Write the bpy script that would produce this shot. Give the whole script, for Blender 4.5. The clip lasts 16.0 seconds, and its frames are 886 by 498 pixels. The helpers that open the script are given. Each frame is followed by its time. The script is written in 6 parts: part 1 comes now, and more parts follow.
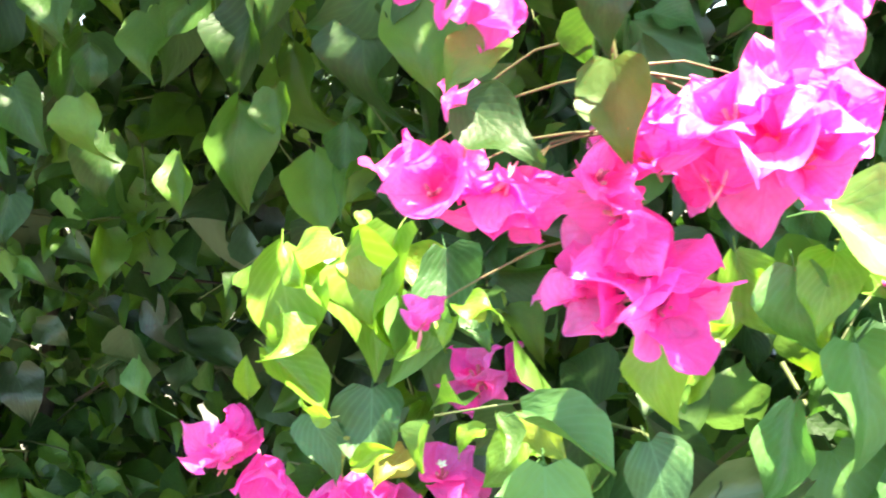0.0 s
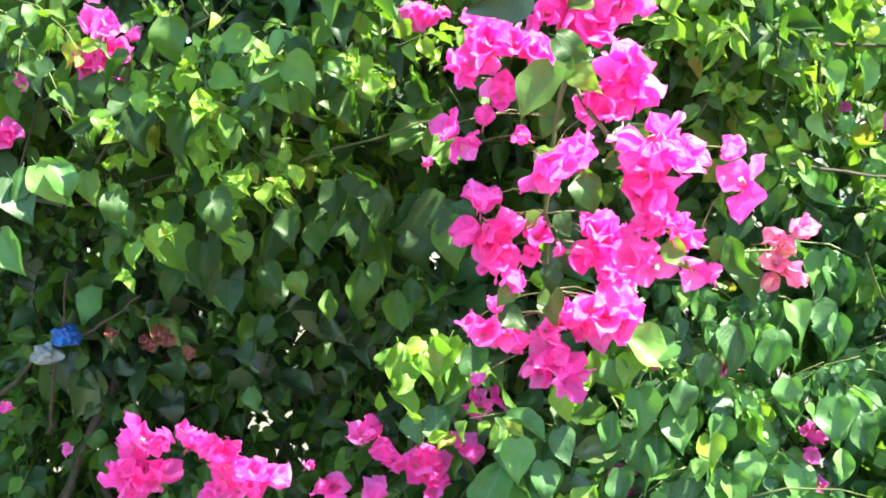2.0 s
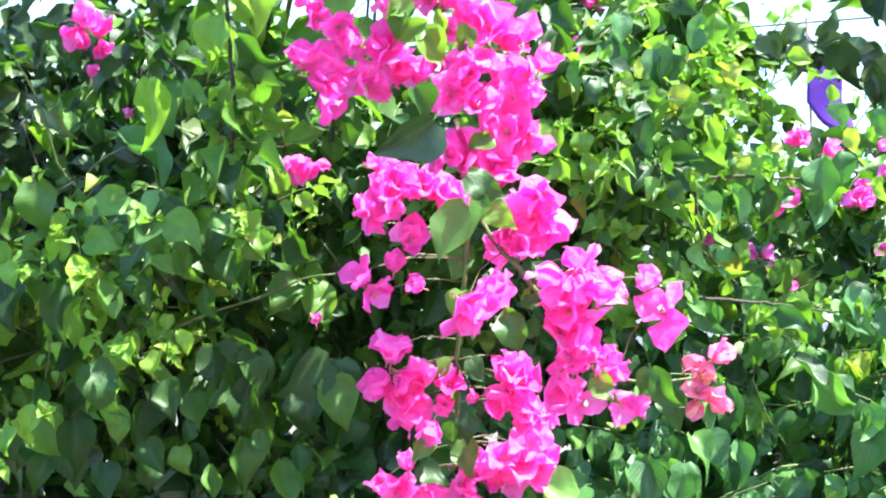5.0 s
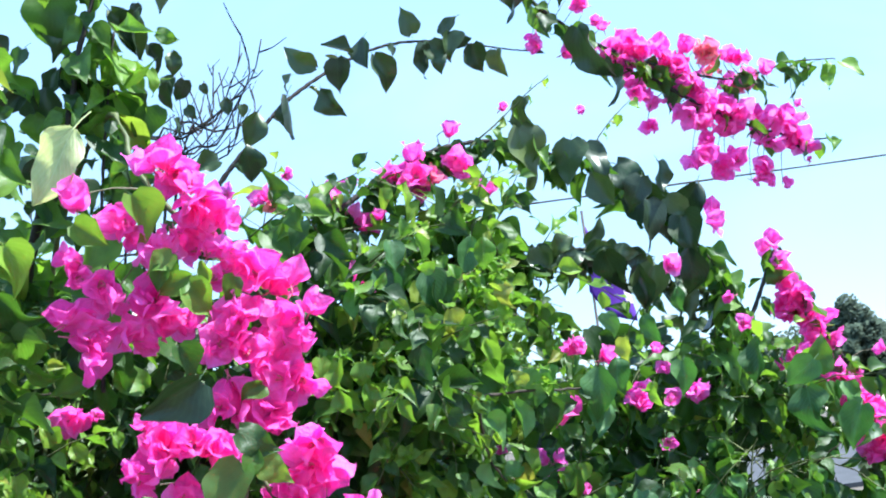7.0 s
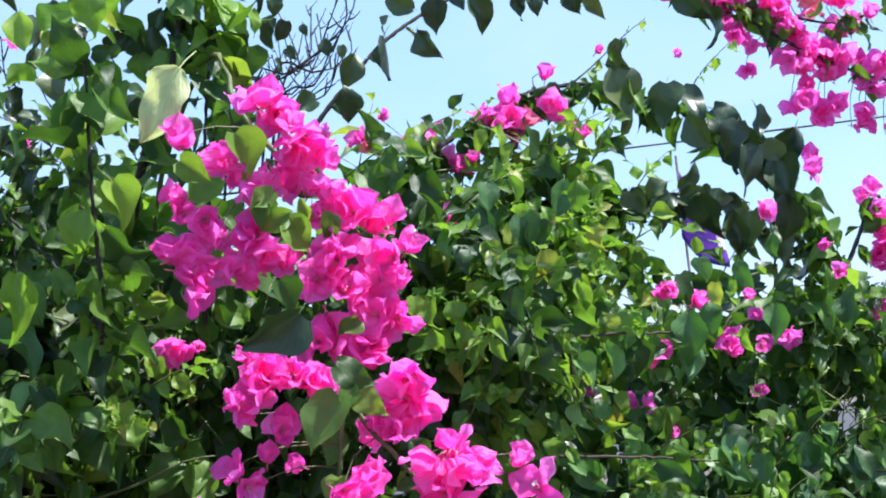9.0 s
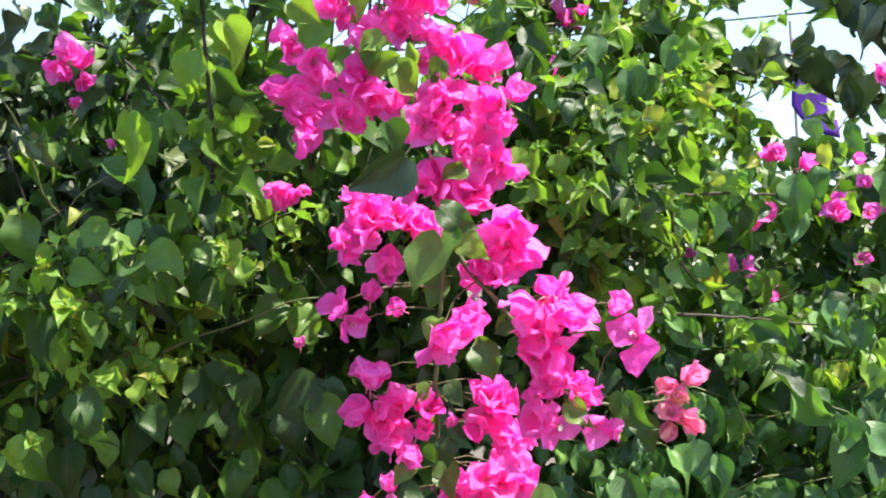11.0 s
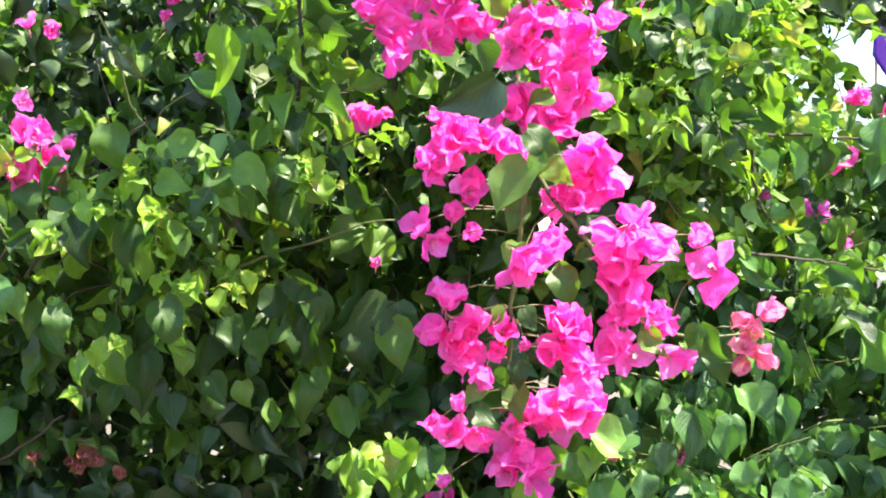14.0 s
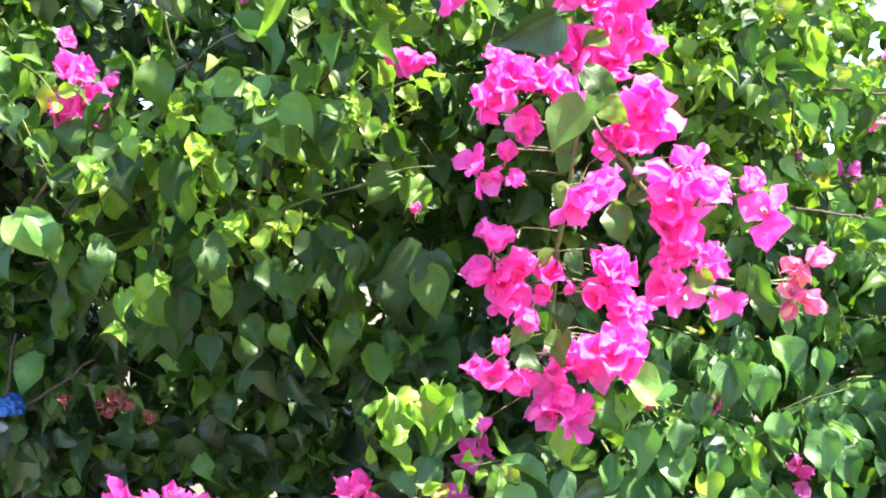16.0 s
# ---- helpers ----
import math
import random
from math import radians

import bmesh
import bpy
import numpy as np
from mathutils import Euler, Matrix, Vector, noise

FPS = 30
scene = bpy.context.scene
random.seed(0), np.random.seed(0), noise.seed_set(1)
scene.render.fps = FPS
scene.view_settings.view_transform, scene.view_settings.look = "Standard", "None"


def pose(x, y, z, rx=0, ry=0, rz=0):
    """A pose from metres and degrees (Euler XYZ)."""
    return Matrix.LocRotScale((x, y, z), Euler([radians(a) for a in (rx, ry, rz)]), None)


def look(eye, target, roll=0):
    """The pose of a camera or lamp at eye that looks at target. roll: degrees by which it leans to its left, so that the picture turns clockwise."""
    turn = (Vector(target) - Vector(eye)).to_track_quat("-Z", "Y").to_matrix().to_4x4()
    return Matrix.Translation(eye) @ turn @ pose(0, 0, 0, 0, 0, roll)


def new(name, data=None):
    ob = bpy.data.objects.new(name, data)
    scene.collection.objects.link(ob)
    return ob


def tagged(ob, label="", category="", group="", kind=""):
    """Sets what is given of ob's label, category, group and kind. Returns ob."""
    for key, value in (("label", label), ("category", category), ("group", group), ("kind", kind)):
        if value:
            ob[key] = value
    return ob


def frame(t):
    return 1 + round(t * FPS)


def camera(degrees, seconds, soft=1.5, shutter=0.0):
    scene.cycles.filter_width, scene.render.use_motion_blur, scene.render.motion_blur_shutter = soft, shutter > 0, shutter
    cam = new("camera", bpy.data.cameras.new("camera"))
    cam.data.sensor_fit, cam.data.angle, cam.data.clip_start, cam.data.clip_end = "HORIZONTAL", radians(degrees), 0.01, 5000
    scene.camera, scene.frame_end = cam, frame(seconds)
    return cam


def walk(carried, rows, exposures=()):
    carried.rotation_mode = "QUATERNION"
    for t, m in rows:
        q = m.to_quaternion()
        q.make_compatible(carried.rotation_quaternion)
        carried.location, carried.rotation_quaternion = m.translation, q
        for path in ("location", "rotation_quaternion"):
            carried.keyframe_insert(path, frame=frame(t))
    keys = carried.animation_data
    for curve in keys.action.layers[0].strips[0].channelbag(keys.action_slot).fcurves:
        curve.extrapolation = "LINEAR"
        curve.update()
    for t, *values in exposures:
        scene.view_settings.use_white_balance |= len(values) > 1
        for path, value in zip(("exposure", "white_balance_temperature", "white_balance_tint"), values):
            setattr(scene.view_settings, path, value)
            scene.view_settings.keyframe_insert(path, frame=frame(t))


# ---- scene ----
cam = camera(40.0, 16.0, soft=1.9, shutter=0.25)
PATH = [
    (0, (0.2137, 0.8232, 1.3587), (0.0251, 2.7921, 1.0623), -1.17),
    (0.5, (0.2563, 0.7701, 1.3629), (0.1016, 2.7507, 1.1319), -1.52),
    (1, (0.1933, 0.4149, 1.4314), (0.2230, 2.4071, 1.2571), -1.35),
    (1.5, (0.0709, -0.1210, 1.5951), (0.2232, 1.8550, 1.3262), -0.45),
    (2, (0.0922, -0.0192, 1.5941), (0.1254, 1.9610, 1.3150), 0.73),
    (2.5, (-0.0502, -0.0149, 1.5735), (0.1009, 1.9625, 1.3144), 0.95),
    (3, (-0.1595, 0.0025, 1.5339), (0.1473, 1.9623, 1.2786), -0.53),
    (3.2, (-0.1975, 0.0161, 1.5178), (0.1377, 1.9735, 1.2808), 0.20),
    (5.3, (-0.0055, 0.0418, 1.5804), (0.3940, 2.0012, 1.6122), -3.71),
    (5.5, (-0.0143, 0.0434, 1.5867), (0.4399, 1.9902, 1.6458), -4.48),
    (6.0, (-0.0017, 0.0421, 1.6044), (0.5529, 1.9549, 1.7878), -5.17),
    (6.5, (0.0219, 0.0366, 1.6186), (0.6316, 1.9289, 1.8364), -5.65),
    (7.0, (0.0277, 0.0301, 1.6325), (0.7066, 1.8940, 1.8872), -7.21),
    (7.5, (0.0320, 0.0275, 1.6360), (0.7519, 1.8692, 1.9355), -7.28),
    (8.0, (0.0344, 0.0192, 1.6462), (0.7531, 1.8599, 1.9549), -8.42),
    (8.5, (0.0380, 0.0244, 1.6363), (0.6722, 1.9064, 1.8733), -7.71),
    (9.0, (0.0176, 0.0164, 1.6283), (0.5502, 1.9358, 1.8080), -5.75),
    (9.5, (0.0157, 0.0114, 1.6327), (0.4969, 1.9463, 1.7904), -6.71),
    (10.0, (0.0131, 0.0104, 1.6291), (0.4522, 1.9569, 1.7647), -6.26),
    (10.2, (0.0111, 0.0174, 1.6206), (0.4386, 1.9684, 1.7251), -5.43),
    (12.3, (0.0042, -0.0021, 1.5998), (0.3073, 1.9719, 1.4930), -2.45),
    (12.5, (-0.0000, 0.0000, 1.6000), (0.3028, 1.9741, 1.4946), -2.22),
    (13.0, (0.0002, -0.0007, 1.5990), (0.2857, 1.9761, 1.4941), -2.17),
    (13.5, (-0.0042, -0.0008, 1.5944), (0.2659, 1.9780, 1.4879), -1.58),
    (14.0, (-0.0222, 0.0030, 1.5855), (0.2490, 1.9816, 1.4780), -0.98),
    (14.5, (-0.0218, 0.0003, 1.5766), (0.2264, 1.9814, 1.4591), -0.25),
    (15.0, (-0.0314, -0.0053, 1.5722), (0.2058, 1.9760, 1.4370), 0.44),
    (15.5, (-0.0505, 0.0016, 1.5570), (0.2117, 1.9800, 1.4255), 0.49),
    (16.0, (-0.0859, 0.0084, 1.5451), (0.2050, 1.9821, 1.4048), 0.15),
]
EXPOSURES = [(t, stops, kelvin, -4 if 0.6 < t < 2.4 else -1 if t < 6.5 else 6 if t < 7.5 else 14 if t < 11 else 6) for t, stops, kelvin in (
    (0.0, 3.1, 7800), (0.5, 2.75, 7400), (1.0, 2.5, 7300), (1.5, 2.3, 7000), (2.0, 2.47, 6950), (3.0, 2.58, 6500), (5.5, 2.2, 6150), (6.0, 1.84, 5950),
    (7.0, 1.38, 5800), (8.0, 0.97, 5800), (9.0, 1.02, 6100), (10.0, 1.17, 6500), (12.5, 2.0, 7400), (14.0, 2.14, 7350), (16.0, 2.45, 7100))]
walk(cam, [(t, look(eye, target, roll)) for t, eye, target, roll in PATH], EXPOSURES)

# ---- light ----
SUN_FROM = Vector((0.48, -0.16, 0.86)).normalized()
world = bpy.data.worlds.new("world")
world.use_nodes = True
scene.world = world
wn = world.node_tree.nodes
sky = wn.new("ShaderNodeTexSky")
sky.sky_type = "NISHITA"
sky.sun_disc = False
sky.sun_elevation = math.asin(SUN_FROM.z)
sky.sun_rotation = math.atan2(SUN_FROM.x, SUN_FROM.y)
sky.air_density, sky.dust_density, sky.ozone_density = 0.9, 0.0, 0.1
wn["Background"].inputs["Strength"].default_value = 0.13
haze = wn.new("ShaderNodeMix")
haze.data_type, haze.blend_type = "RGBA", "MIX"
haze.inputs[0].default_value, haze.inputs[7].default_value = 0.8, (2.05, 3.3, 5.0, 1)
world.node_tree.links.new(sky.outputs["Color"], haze.inputs[6])
# thin, drawn-out cloud
where, stretch, wisps, veil = wn.new("ShaderNodeTexCoord"), wn.new("ShaderNodeMapping"), wn.new("ShaderNodeTexNoise"), wn.new("ShaderNodeMapRange")
stretch.inputs["Scale"].default_value = (2.2, 2.2, 5.5)
wisps.inputs["Scale"].default_value, wisps.inputs["Detail"].default_value, wisps.inputs["Distortion"].default_value = 1.6, 7.0, 0.6
veil.inputs["From Min"].default_value, veil.inputs["From Max"].default_value, veil.inputs["To Max"].default_value = 0.45, 0.85, 0.30
cloud = wn.new("ShaderNodeMix")
cloud.data_type, cloud.inputs[7].default_value = "RGBA", (3.6, 4.3, 5.3, 1)
for source, target in ((where.outputs["Generated"], stretch.inputs["Vector"]), (stretch.outputs["Vector"], wisps.inputs["Vector"]), (wisps.outputs["Fac"], veil.inputs["Value"]),
                       (veil.outputs["Result"], cloud.inputs[0]), (haze.outputs[2], cloud.inputs[6]), (cloud.outputs[2], wn["Background"].inputs["Color"])):
    world.node_tree.links.new(source, target)
sun_data = bpy.data.lights.new("sun", "SUN")
sun_data.energy, sun_data.angle, sun_data.color = 5.0, radians(0.53), (1.0, 0.96, 0.90)
sun = new("sun", sun_data)
sun.matrix_world = look((5.0, -3.8, 10.0), Vector((5.0, -3.8, 10.0)) - SUN_FROM)

# ---- places of the main blooms, leaves and stems ----
SPRAY_SIDE = [
    (0.211, 1.14, 1.51, 0.051, -1), (0.236, 1.14, 1.525, 0.043, 20), (0.318, 1.14, 1.552, 0.033, 0), (0.303, 1.14, 1.528, 0.044, -1),
    (0.331, 1.14, 1.522, 0.046, -1), (0.346, 1.14, 1.532, 0.027, 60), (0.311, 1.14, 1.506, 0.038, -1), (0.301, 1.14, 1.485, 0.046, -2),
    (0.318, 1.14, 1.489, 0.038, -2), (0.324, 1.14, 1.462, 0.033, -1), (0.338, 1.14, 1.445, 0.027, -1), (0.301, 1.14, 1.43, 0.044, -1),
    (0.318, 1.14, 1.418, 0.038, -2), (0.352, 1.14, 1.444, 0.022, 90), (0.396, 1.14, 1.5, 0.055, -2), (0.382, 1.14, 1.531, 0.027, 350),
    (0.355, 1.14, 1.411, 0.033, -1), (0.299, 1.14, 1.449, 0.025, -1), (0.329, 1.14, 1.538, 0.038, -1),
]
SPRAY_SALMON = [
    (0.467, 1.16, 1.454, 0.028, 60), (0.437, 1.16, 1.446, 0.023, 300), (0.44, 1.16, 1.418, 0.028, -1), (0.46, 1.16, 1.405, 0.028, 120),
    (0.446, 1.16, 1.432, 0.023, -1),
]
SPRAY_MIDDLE = [
    (0.273, 1.18, 1.606, 0.028, 300), (0.299, 1.18, 1.614, 0.042, -1), (0.289, 1.18, 1.583, 0.048, -1), (0.255, 1.18, 1.567, 0.034, -1),
    (0.275, 1.18, 1.564, 0.034, -1), (0.152, 1.18, 1.625, 0.055, -1), (0.155, 1.18, 1.642, 0.033, 0), (0.136, 1.18, 1.651, 0.019, 0),
    (0.121, 1.18, 1.61, 0.025, 270), (0.129, 1.18, 1.593, 0.025, 200), (0.194, 1.18, 1.624, 0.044, -1), (0.167, 1.18, 1.584, 0.033, -1),
    (0.15, 1.18, 1.554, 0.025, -1), (0.113, 1.18, 1.547, 0.028, 300), (0.13, 1.18, 1.527, 0.028, -1), (0.227, 1.18, 1.607, 0.019, 180),
    (0.18, 1.18, 1.628, 0.033, -1), (0.266, 1.18, 1.578, 0.034, -1),
]
SPRAY_BUD = [
    (0.208, 1.4, 1.526, 0.025, -1),
]
SPRAY_LOWER = [
    (0.156, 1.27, 1.464, 0.045, -1), (0.137, 1.27, 1.432, 0.036, 250), (0.164, 1.27, 1.425, 0.042, -1), (0.186, 1.27, 1.442, 0.033, 0),
    (0.213, 1.27, 1.429, 0.036, -1), (0.209, 1.27, 1.405, 0.027, -1), (0.169, 1.27, 1.394, 0.036, 180), (0.19, 1.27, 1.378, 0.03, 200),
    (0.24, 1.27, 1.412, 0.018, -1), (0.284, 1.27, 1.438, 0.042, 0), (0.29, 1.27, 1.425, 0.042, -1), (0.267, 1.27, 1.402, 0.036, -1),
    (0.301, 1.27, 1.394, 0.043, -1), (0.317, 1.27, 1.39, 0.03, 90), (0.176, 1.27, 1.412, 0.036, -1), (0.28, 1.27, 1.413, 0.042, -1),
]
SPRAY_TIP = [
    (0.301, 1.33, 1.331, 0.064, -1), (0.285, 1.33, 1.316, 0.038, -1), (0.317, 1.33, 1.317, 0.038, -1), (0.302, 1.33, 1.347, 0.038, 0),
    (0.246, 1.33, 1.337, 0.035, -1), (0.249, 1.33, 1.321, 0.032, -1), (0.233, 1.33, 1.312, 0.028, -1), (0.176, 1.33, 1.344, 0.025, 0),
    (0.147, 1.33, 1.317, 0.031, 300), (0.163, 1.33, 1.307, 0.035, -1), (0.191, 1.33, 1.299, 0.038, -1), (0.201, 1.33, 1.304, 0.028, 60),
    (0.233, 1.33, 1.296, 0.038, -1), (0.248, 1.33, 1.276, 0.048, -1), (0.267, 1.33, 1.259, 0.025, 150), (0.232, 1.33, 1.271, 0.032, -1),
    (0.155, 1.33, 1.253, 0.022, -1), (0.285, 1.33, 1.338, 0.038, -1),
]
SPRAY_CROWN = [
    (0.097, 1.23, 1.878, 0.035, 0), (0.163, 1.23, 1.909, 0.032, 315), (0.186, 1.23, 1.913, 0.035, 0), (0.193, 1.23, 1.892, 0.043, -1),
    (0.206, 1.23, 1.88, 0.029, -1), (0.219, 1.23, 1.861, 0.046, -1), (0.241, 1.23, 1.845, 0.029, 60), (0.217, 1.23, 1.841, 0.035, -1),
    (0.14, 1.23, 1.855, 0.034, 0), (0.128, 1.23, 1.847, 0.034, 315), (0.146, 1.23, 1.834, 0.029, 180), (0.162, 1.23, 1.816, 0.034, 225),
    (0.177, 1.23, 1.826, 0.029, 0), (0.192, 1.23, 1.831, 0.037, -1), (0.205, 1.23, 1.815, 0.026, -1), (0.219, 1.23, 1.811, 0.023, -1),
    (0.234, 1.23, 1.81, 0.029, -1), (0.243, 1.23, 1.812, 0.032, -1),
]
SPRAY_CURVE = [
    (0.267, 1.23, 1.79, 0.047, -1), (0.282, 1.23, 1.783, 0.035, 60), (0.289, 1.23, 1.773, 0.029, 80), (0.222, 1.23, 1.785, 0.026, -1),
    (0.235, 1.23, 1.79, 0.02, -1), (0.085, 1.23, 1.813, 0.028, 300), (0.092, 1.23, 1.798, 0.028, -1), (0.113, 1.23, 1.788, 0.034, -1),
    (0.124, 1.23, 1.778, 0.026, 150), (0.16, 1.23, 1.77, 0.046, -1), (0.148, 1.23, 1.765, 0.028, 260), (0.178, 1.23, 1.751, 0.04, -1),
    (0.195, 1.23, 1.744, 0.034, 90), (0.088, 1.23, 1.756, 0.053, -1), (0.077, 1.23, 1.762, 0.031, 270), (0.126, 1.23, 1.741, 0.04, -1),
    (0.138, 1.23, 1.746, 0.028, 30), (0.102, 1.23, 1.732, 0.028, -1), (0.098, 1.23, 1.712, 0.031, 180), (0.151, 1.23, 1.733, 0.023, 90),
]
SPRAY_BEND = [
    (0.234, 1.22, 1.748, 0.043, -1), (0.247, 1.22, 1.752, 0.029, 20), (0.278, 1.22, 1.747, 0.046, -1), (0.295, 1.22, 1.736, 0.041, -1),
    (0.302, 1.22, 1.718, 0.029, 90), (0.264, 1.22, 1.722, 0.035, -1), (0.278, 1.22, 1.715, 0.035, -1), (0.22, 1.22, 1.72, 0.04, -1),
    (0.207, 1.22, 1.713, 0.023, 270), (0.245, 1.22, 1.709, 0.034, -1), (0.258, 1.22, 1.696, 0.029, 150), (0.284, 1.22, 1.691, 0.04, -1),
    (0.274, 1.22, 1.68, 0.034, -1), (0.295, 1.22, 1.678, 0.029, 90), (0.221, 1.22, 1.674, 0.04, -1), (0.213, 1.22, 1.658, 0.028, -1),
    (0.235, 1.22, 1.647, 0.04, -1), (0.262, 1.22, 1.653, 0.046, -1), (0.269, 1.22, 1.638, 0.029, 150),
]
TOP_SPRAY = [
    (0.998, 1.95, 2.403, 0.036, -1), (0.954, 1.95, 2.376, 0.026, -1), (1.027, 1.95, 2.37, 0.031, -1), (1.054, 1.95, 2.359, 0.042, -1),
    (1.054, 1.95, 2.326, 0.042, -1), (1.078, 1.95, 2.292, 0.026, -1), (1.09, 1.95, 2.281, 0.026, -1), (0.95, 1.95, 2.247, 0.036, -1),
    (1.01, 1.95, 2.235, 0.041, -1), (1.131, 1.95, 2.258, 0.042, 0), (1.108, 1.95, 2.232, 0.052, -1), (1.145, 1.95, 2.242, 0.058, -1),
    (1.161, 1.95, 2.23, 0.042, -1), (1.088, 1.95, 2.216, 0.036, -1), (1.117, 1.95, 2.215, 0.042, -1), (1.15, 1.95, 2.165, 0.042, -1),
    (1.136, 1.95, 2.155, 0.042, -1), (1.153, 1.95, 2.149, 0.031, -1),
]
TOP_SPRAY_MIDDLE = [
    (1.2, 1.95, 2.246, 0.042, 0), (1.208, 1.95, 2.223, 0.053, -1), (1.23, 1.95, 2.212, 0.048, -1), (1.255, 1.95, 2.244, 0.037, 0),
    (1.285, 1.95, 2.238, 0.038, 0), (1.307, 1.95, 2.226, 0.043, -1), (1.332, 1.95, 2.225, 0.022, -1), (1.351, 1.95, 2.225, 0.038, 0),
    (1.369, 1.95, 2.216, 0.033, -1), (1.425, 1.95, 2.197, 0.031, 0), (1.185, 1.95, 2.196, 0.037, -1), (1.22, 1.95, 2.19, 0.053, -1),
    (1.248, 1.95, 2.178, 0.053, -1), (1.264, 1.95, 2.16, 0.053, -1), (1.279, 1.95, 2.143, 0.043, -1), (1.365, 1.95, 2.168, 0.043, -1),
    (1.381, 1.95, 2.184, 0.033, -1), (1.34, 1.95, 2.169, 0.038, -1), (1.024, 1.95, 2.127, 0.023, -1),
]
TOP_SPRAY_LOW = [
    (1.262, 1.95, 2.122, 0.064, -1), (1.241, 1.95, 2.106, 0.053, -1), (1.286, 1.95, 2.115, 0.053, -1), (1.269, 1.95, 2.094, 0.042, -1),
    (1.16, 1.95, 2.089, 0.037, -1), (1.319, 1.95, 2.125, 0.048, -1), (1.348, 1.95, 2.112, 0.065, -1), (1.337, 1.95, 2.091, 0.054, -1),
    (1.315, 1.95, 2.075, 0.043, -1), (1.385, 1.95, 2.105, 0.043, -1), (1.428, 1.95, 2.098, 0.054, -1), (1.444, 1.95, 2.08, 0.049, -1),
    (1.464, 1.95, 2.051, 0.055, -1), (1.424, 1.95, 2.047, 0.038, -1), (1.405, 1.95, 2.048, 0.027, -1), (1.274, 1.95, 2.056, 0.042, -1),
    (1.263, 1.95, 2.029, 0.048, -1), (1.291, 1.95, 2.016, 0.053, -1), (1.317, 1.95, 2.02, 0.043, -1),
]
TOP_SPRAY_TIPS = [
    (1.246, 1.95, 2.035, 0.021, -1), (1.396, 1.95, 2.004, 0.048, -1), (1.386, 1.95, 1.988, 0.032, -1), (1.433, 1.95, 1.969, 0.027, 180),
    (1.365, 1.95, 1.979, 0.019, -1), (1.492, 1.95, 2.01, 0.016, -1), (1.489, 1.95, 2.123, 0.02, -1), (1.264, 1.95, 1.937, 0.037, 0),
    (1.259, 1.95, 1.911, 0.037, -1),
]
RIGHT_STEM = [
    (1.308, 1.85, 1.847, 0.04, -1), (1.316, 1.85, 1.81, 0.04, -1), (1.316, 1.85, 1.785, 0.04, -1), (1.327, 1.85, 1.763, 0.045, -1),
    (1.316, 1.85, 1.739, 0.06, -1), (1.351, 1.85, 1.735, 0.06, -1), (1.352, 1.85, 1.71, 0.05, -1), (1.371, 1.85, 1.688, 0.06, -1),
    (1.375, 1.85, 1.677, 0.04, -1), (1.354, 1.85, 1.664, 0.05, -1), (1.331, 1.85, 1.642, 0.06, -1), (1.315, 1.85, 1.649, 0.045, -1),
    (1.353, 1.85, 1.629, 0.045, -1), (1.397, 1.85, 1.609, 0.05, -1), (1.404, 1.85, 1.588, 0.05, -1), (1.428, 1.85, 1.585, 0.045, -1),
    (1.446, 1.85, 1.552, 0.056, -1), (1.465, 1.85, 1.53, 0.051, -1),
]
RIGHT_STEM_FOOT = [
    (1.452, 1.85, 1.501, 0.06, -1), (1.436, 1.85, 1.508, 0.045, -1), (1.468, 1.85, 1.489, 0.061, -1), (1.476, 1.85, 1.468, 0.05, -1),
    (1.516, 1.85, 1.503, 0.051, -1), (1.529, 1.85, 1.481, 0.051, -1), (1.503, 1.85, 1.637, 0.026, -1), (1.489, 1.85, 1.446, 0.051, -1),
    (1.535, 1.85, 1.449, 0.051, -1),
]
ARCH_FLOWERS = [
    (0.471, 1.66, 1.954, 0.036, 0), (0.496, 1.66, 1.96, 0.02, 0), (0.434, 1.66, 1.932, 0.025, 0), (0.404, 1.66, 1.975, 0.02, -1),
    (0.365, 1.66, 1.945, 0.031, -1), (0.315, 1.66, 1.941, 0.027, -1), (0.38, 1.66, 1.932, 0.023, -1), (0.599, 1.66, 1.999, 0.037, 0),
    (0.55, 1.66, 1.977, 0.032, 0), (0.576, 1.66, 1.959, 0.045, -1), (0.598, 1.66, 1.962, 0.037, -1), (0.623, 1.66, 1.96, 0.033, -1),
    (0.615, 1.66, 1.965, 0.025, -1), (0.656, 1.66, 2.034, 0.029, 0), (0.658, 1.66, 1.987, 0.033, -1), (0.674, 1.66, 1.974, 0.037, -1),
    (0.695, 1.66, 1.934, 0.037, -1), (0.715, 1.66, 1.945, 0.021, -1), (0.616, 1.66, 1.906, 0.02, -1), (0.509, 1.66, 1.898, 0.036, -1),
]
ARCH_FLOWERS_LOW = [
    (0.519, 1.62, 1.902, 0.023, -1), (0.475, 1.62, 1.811, 0.042, -1), (0.485, 1.62, 1.826, 0.031, -1), (0.49, 1.62, 1.802, 0.031, -1),
    (0.554, 1.62, 1.855, 0.02, -1), (0.724, 1.62, 2.05, 0.018, -1),
]
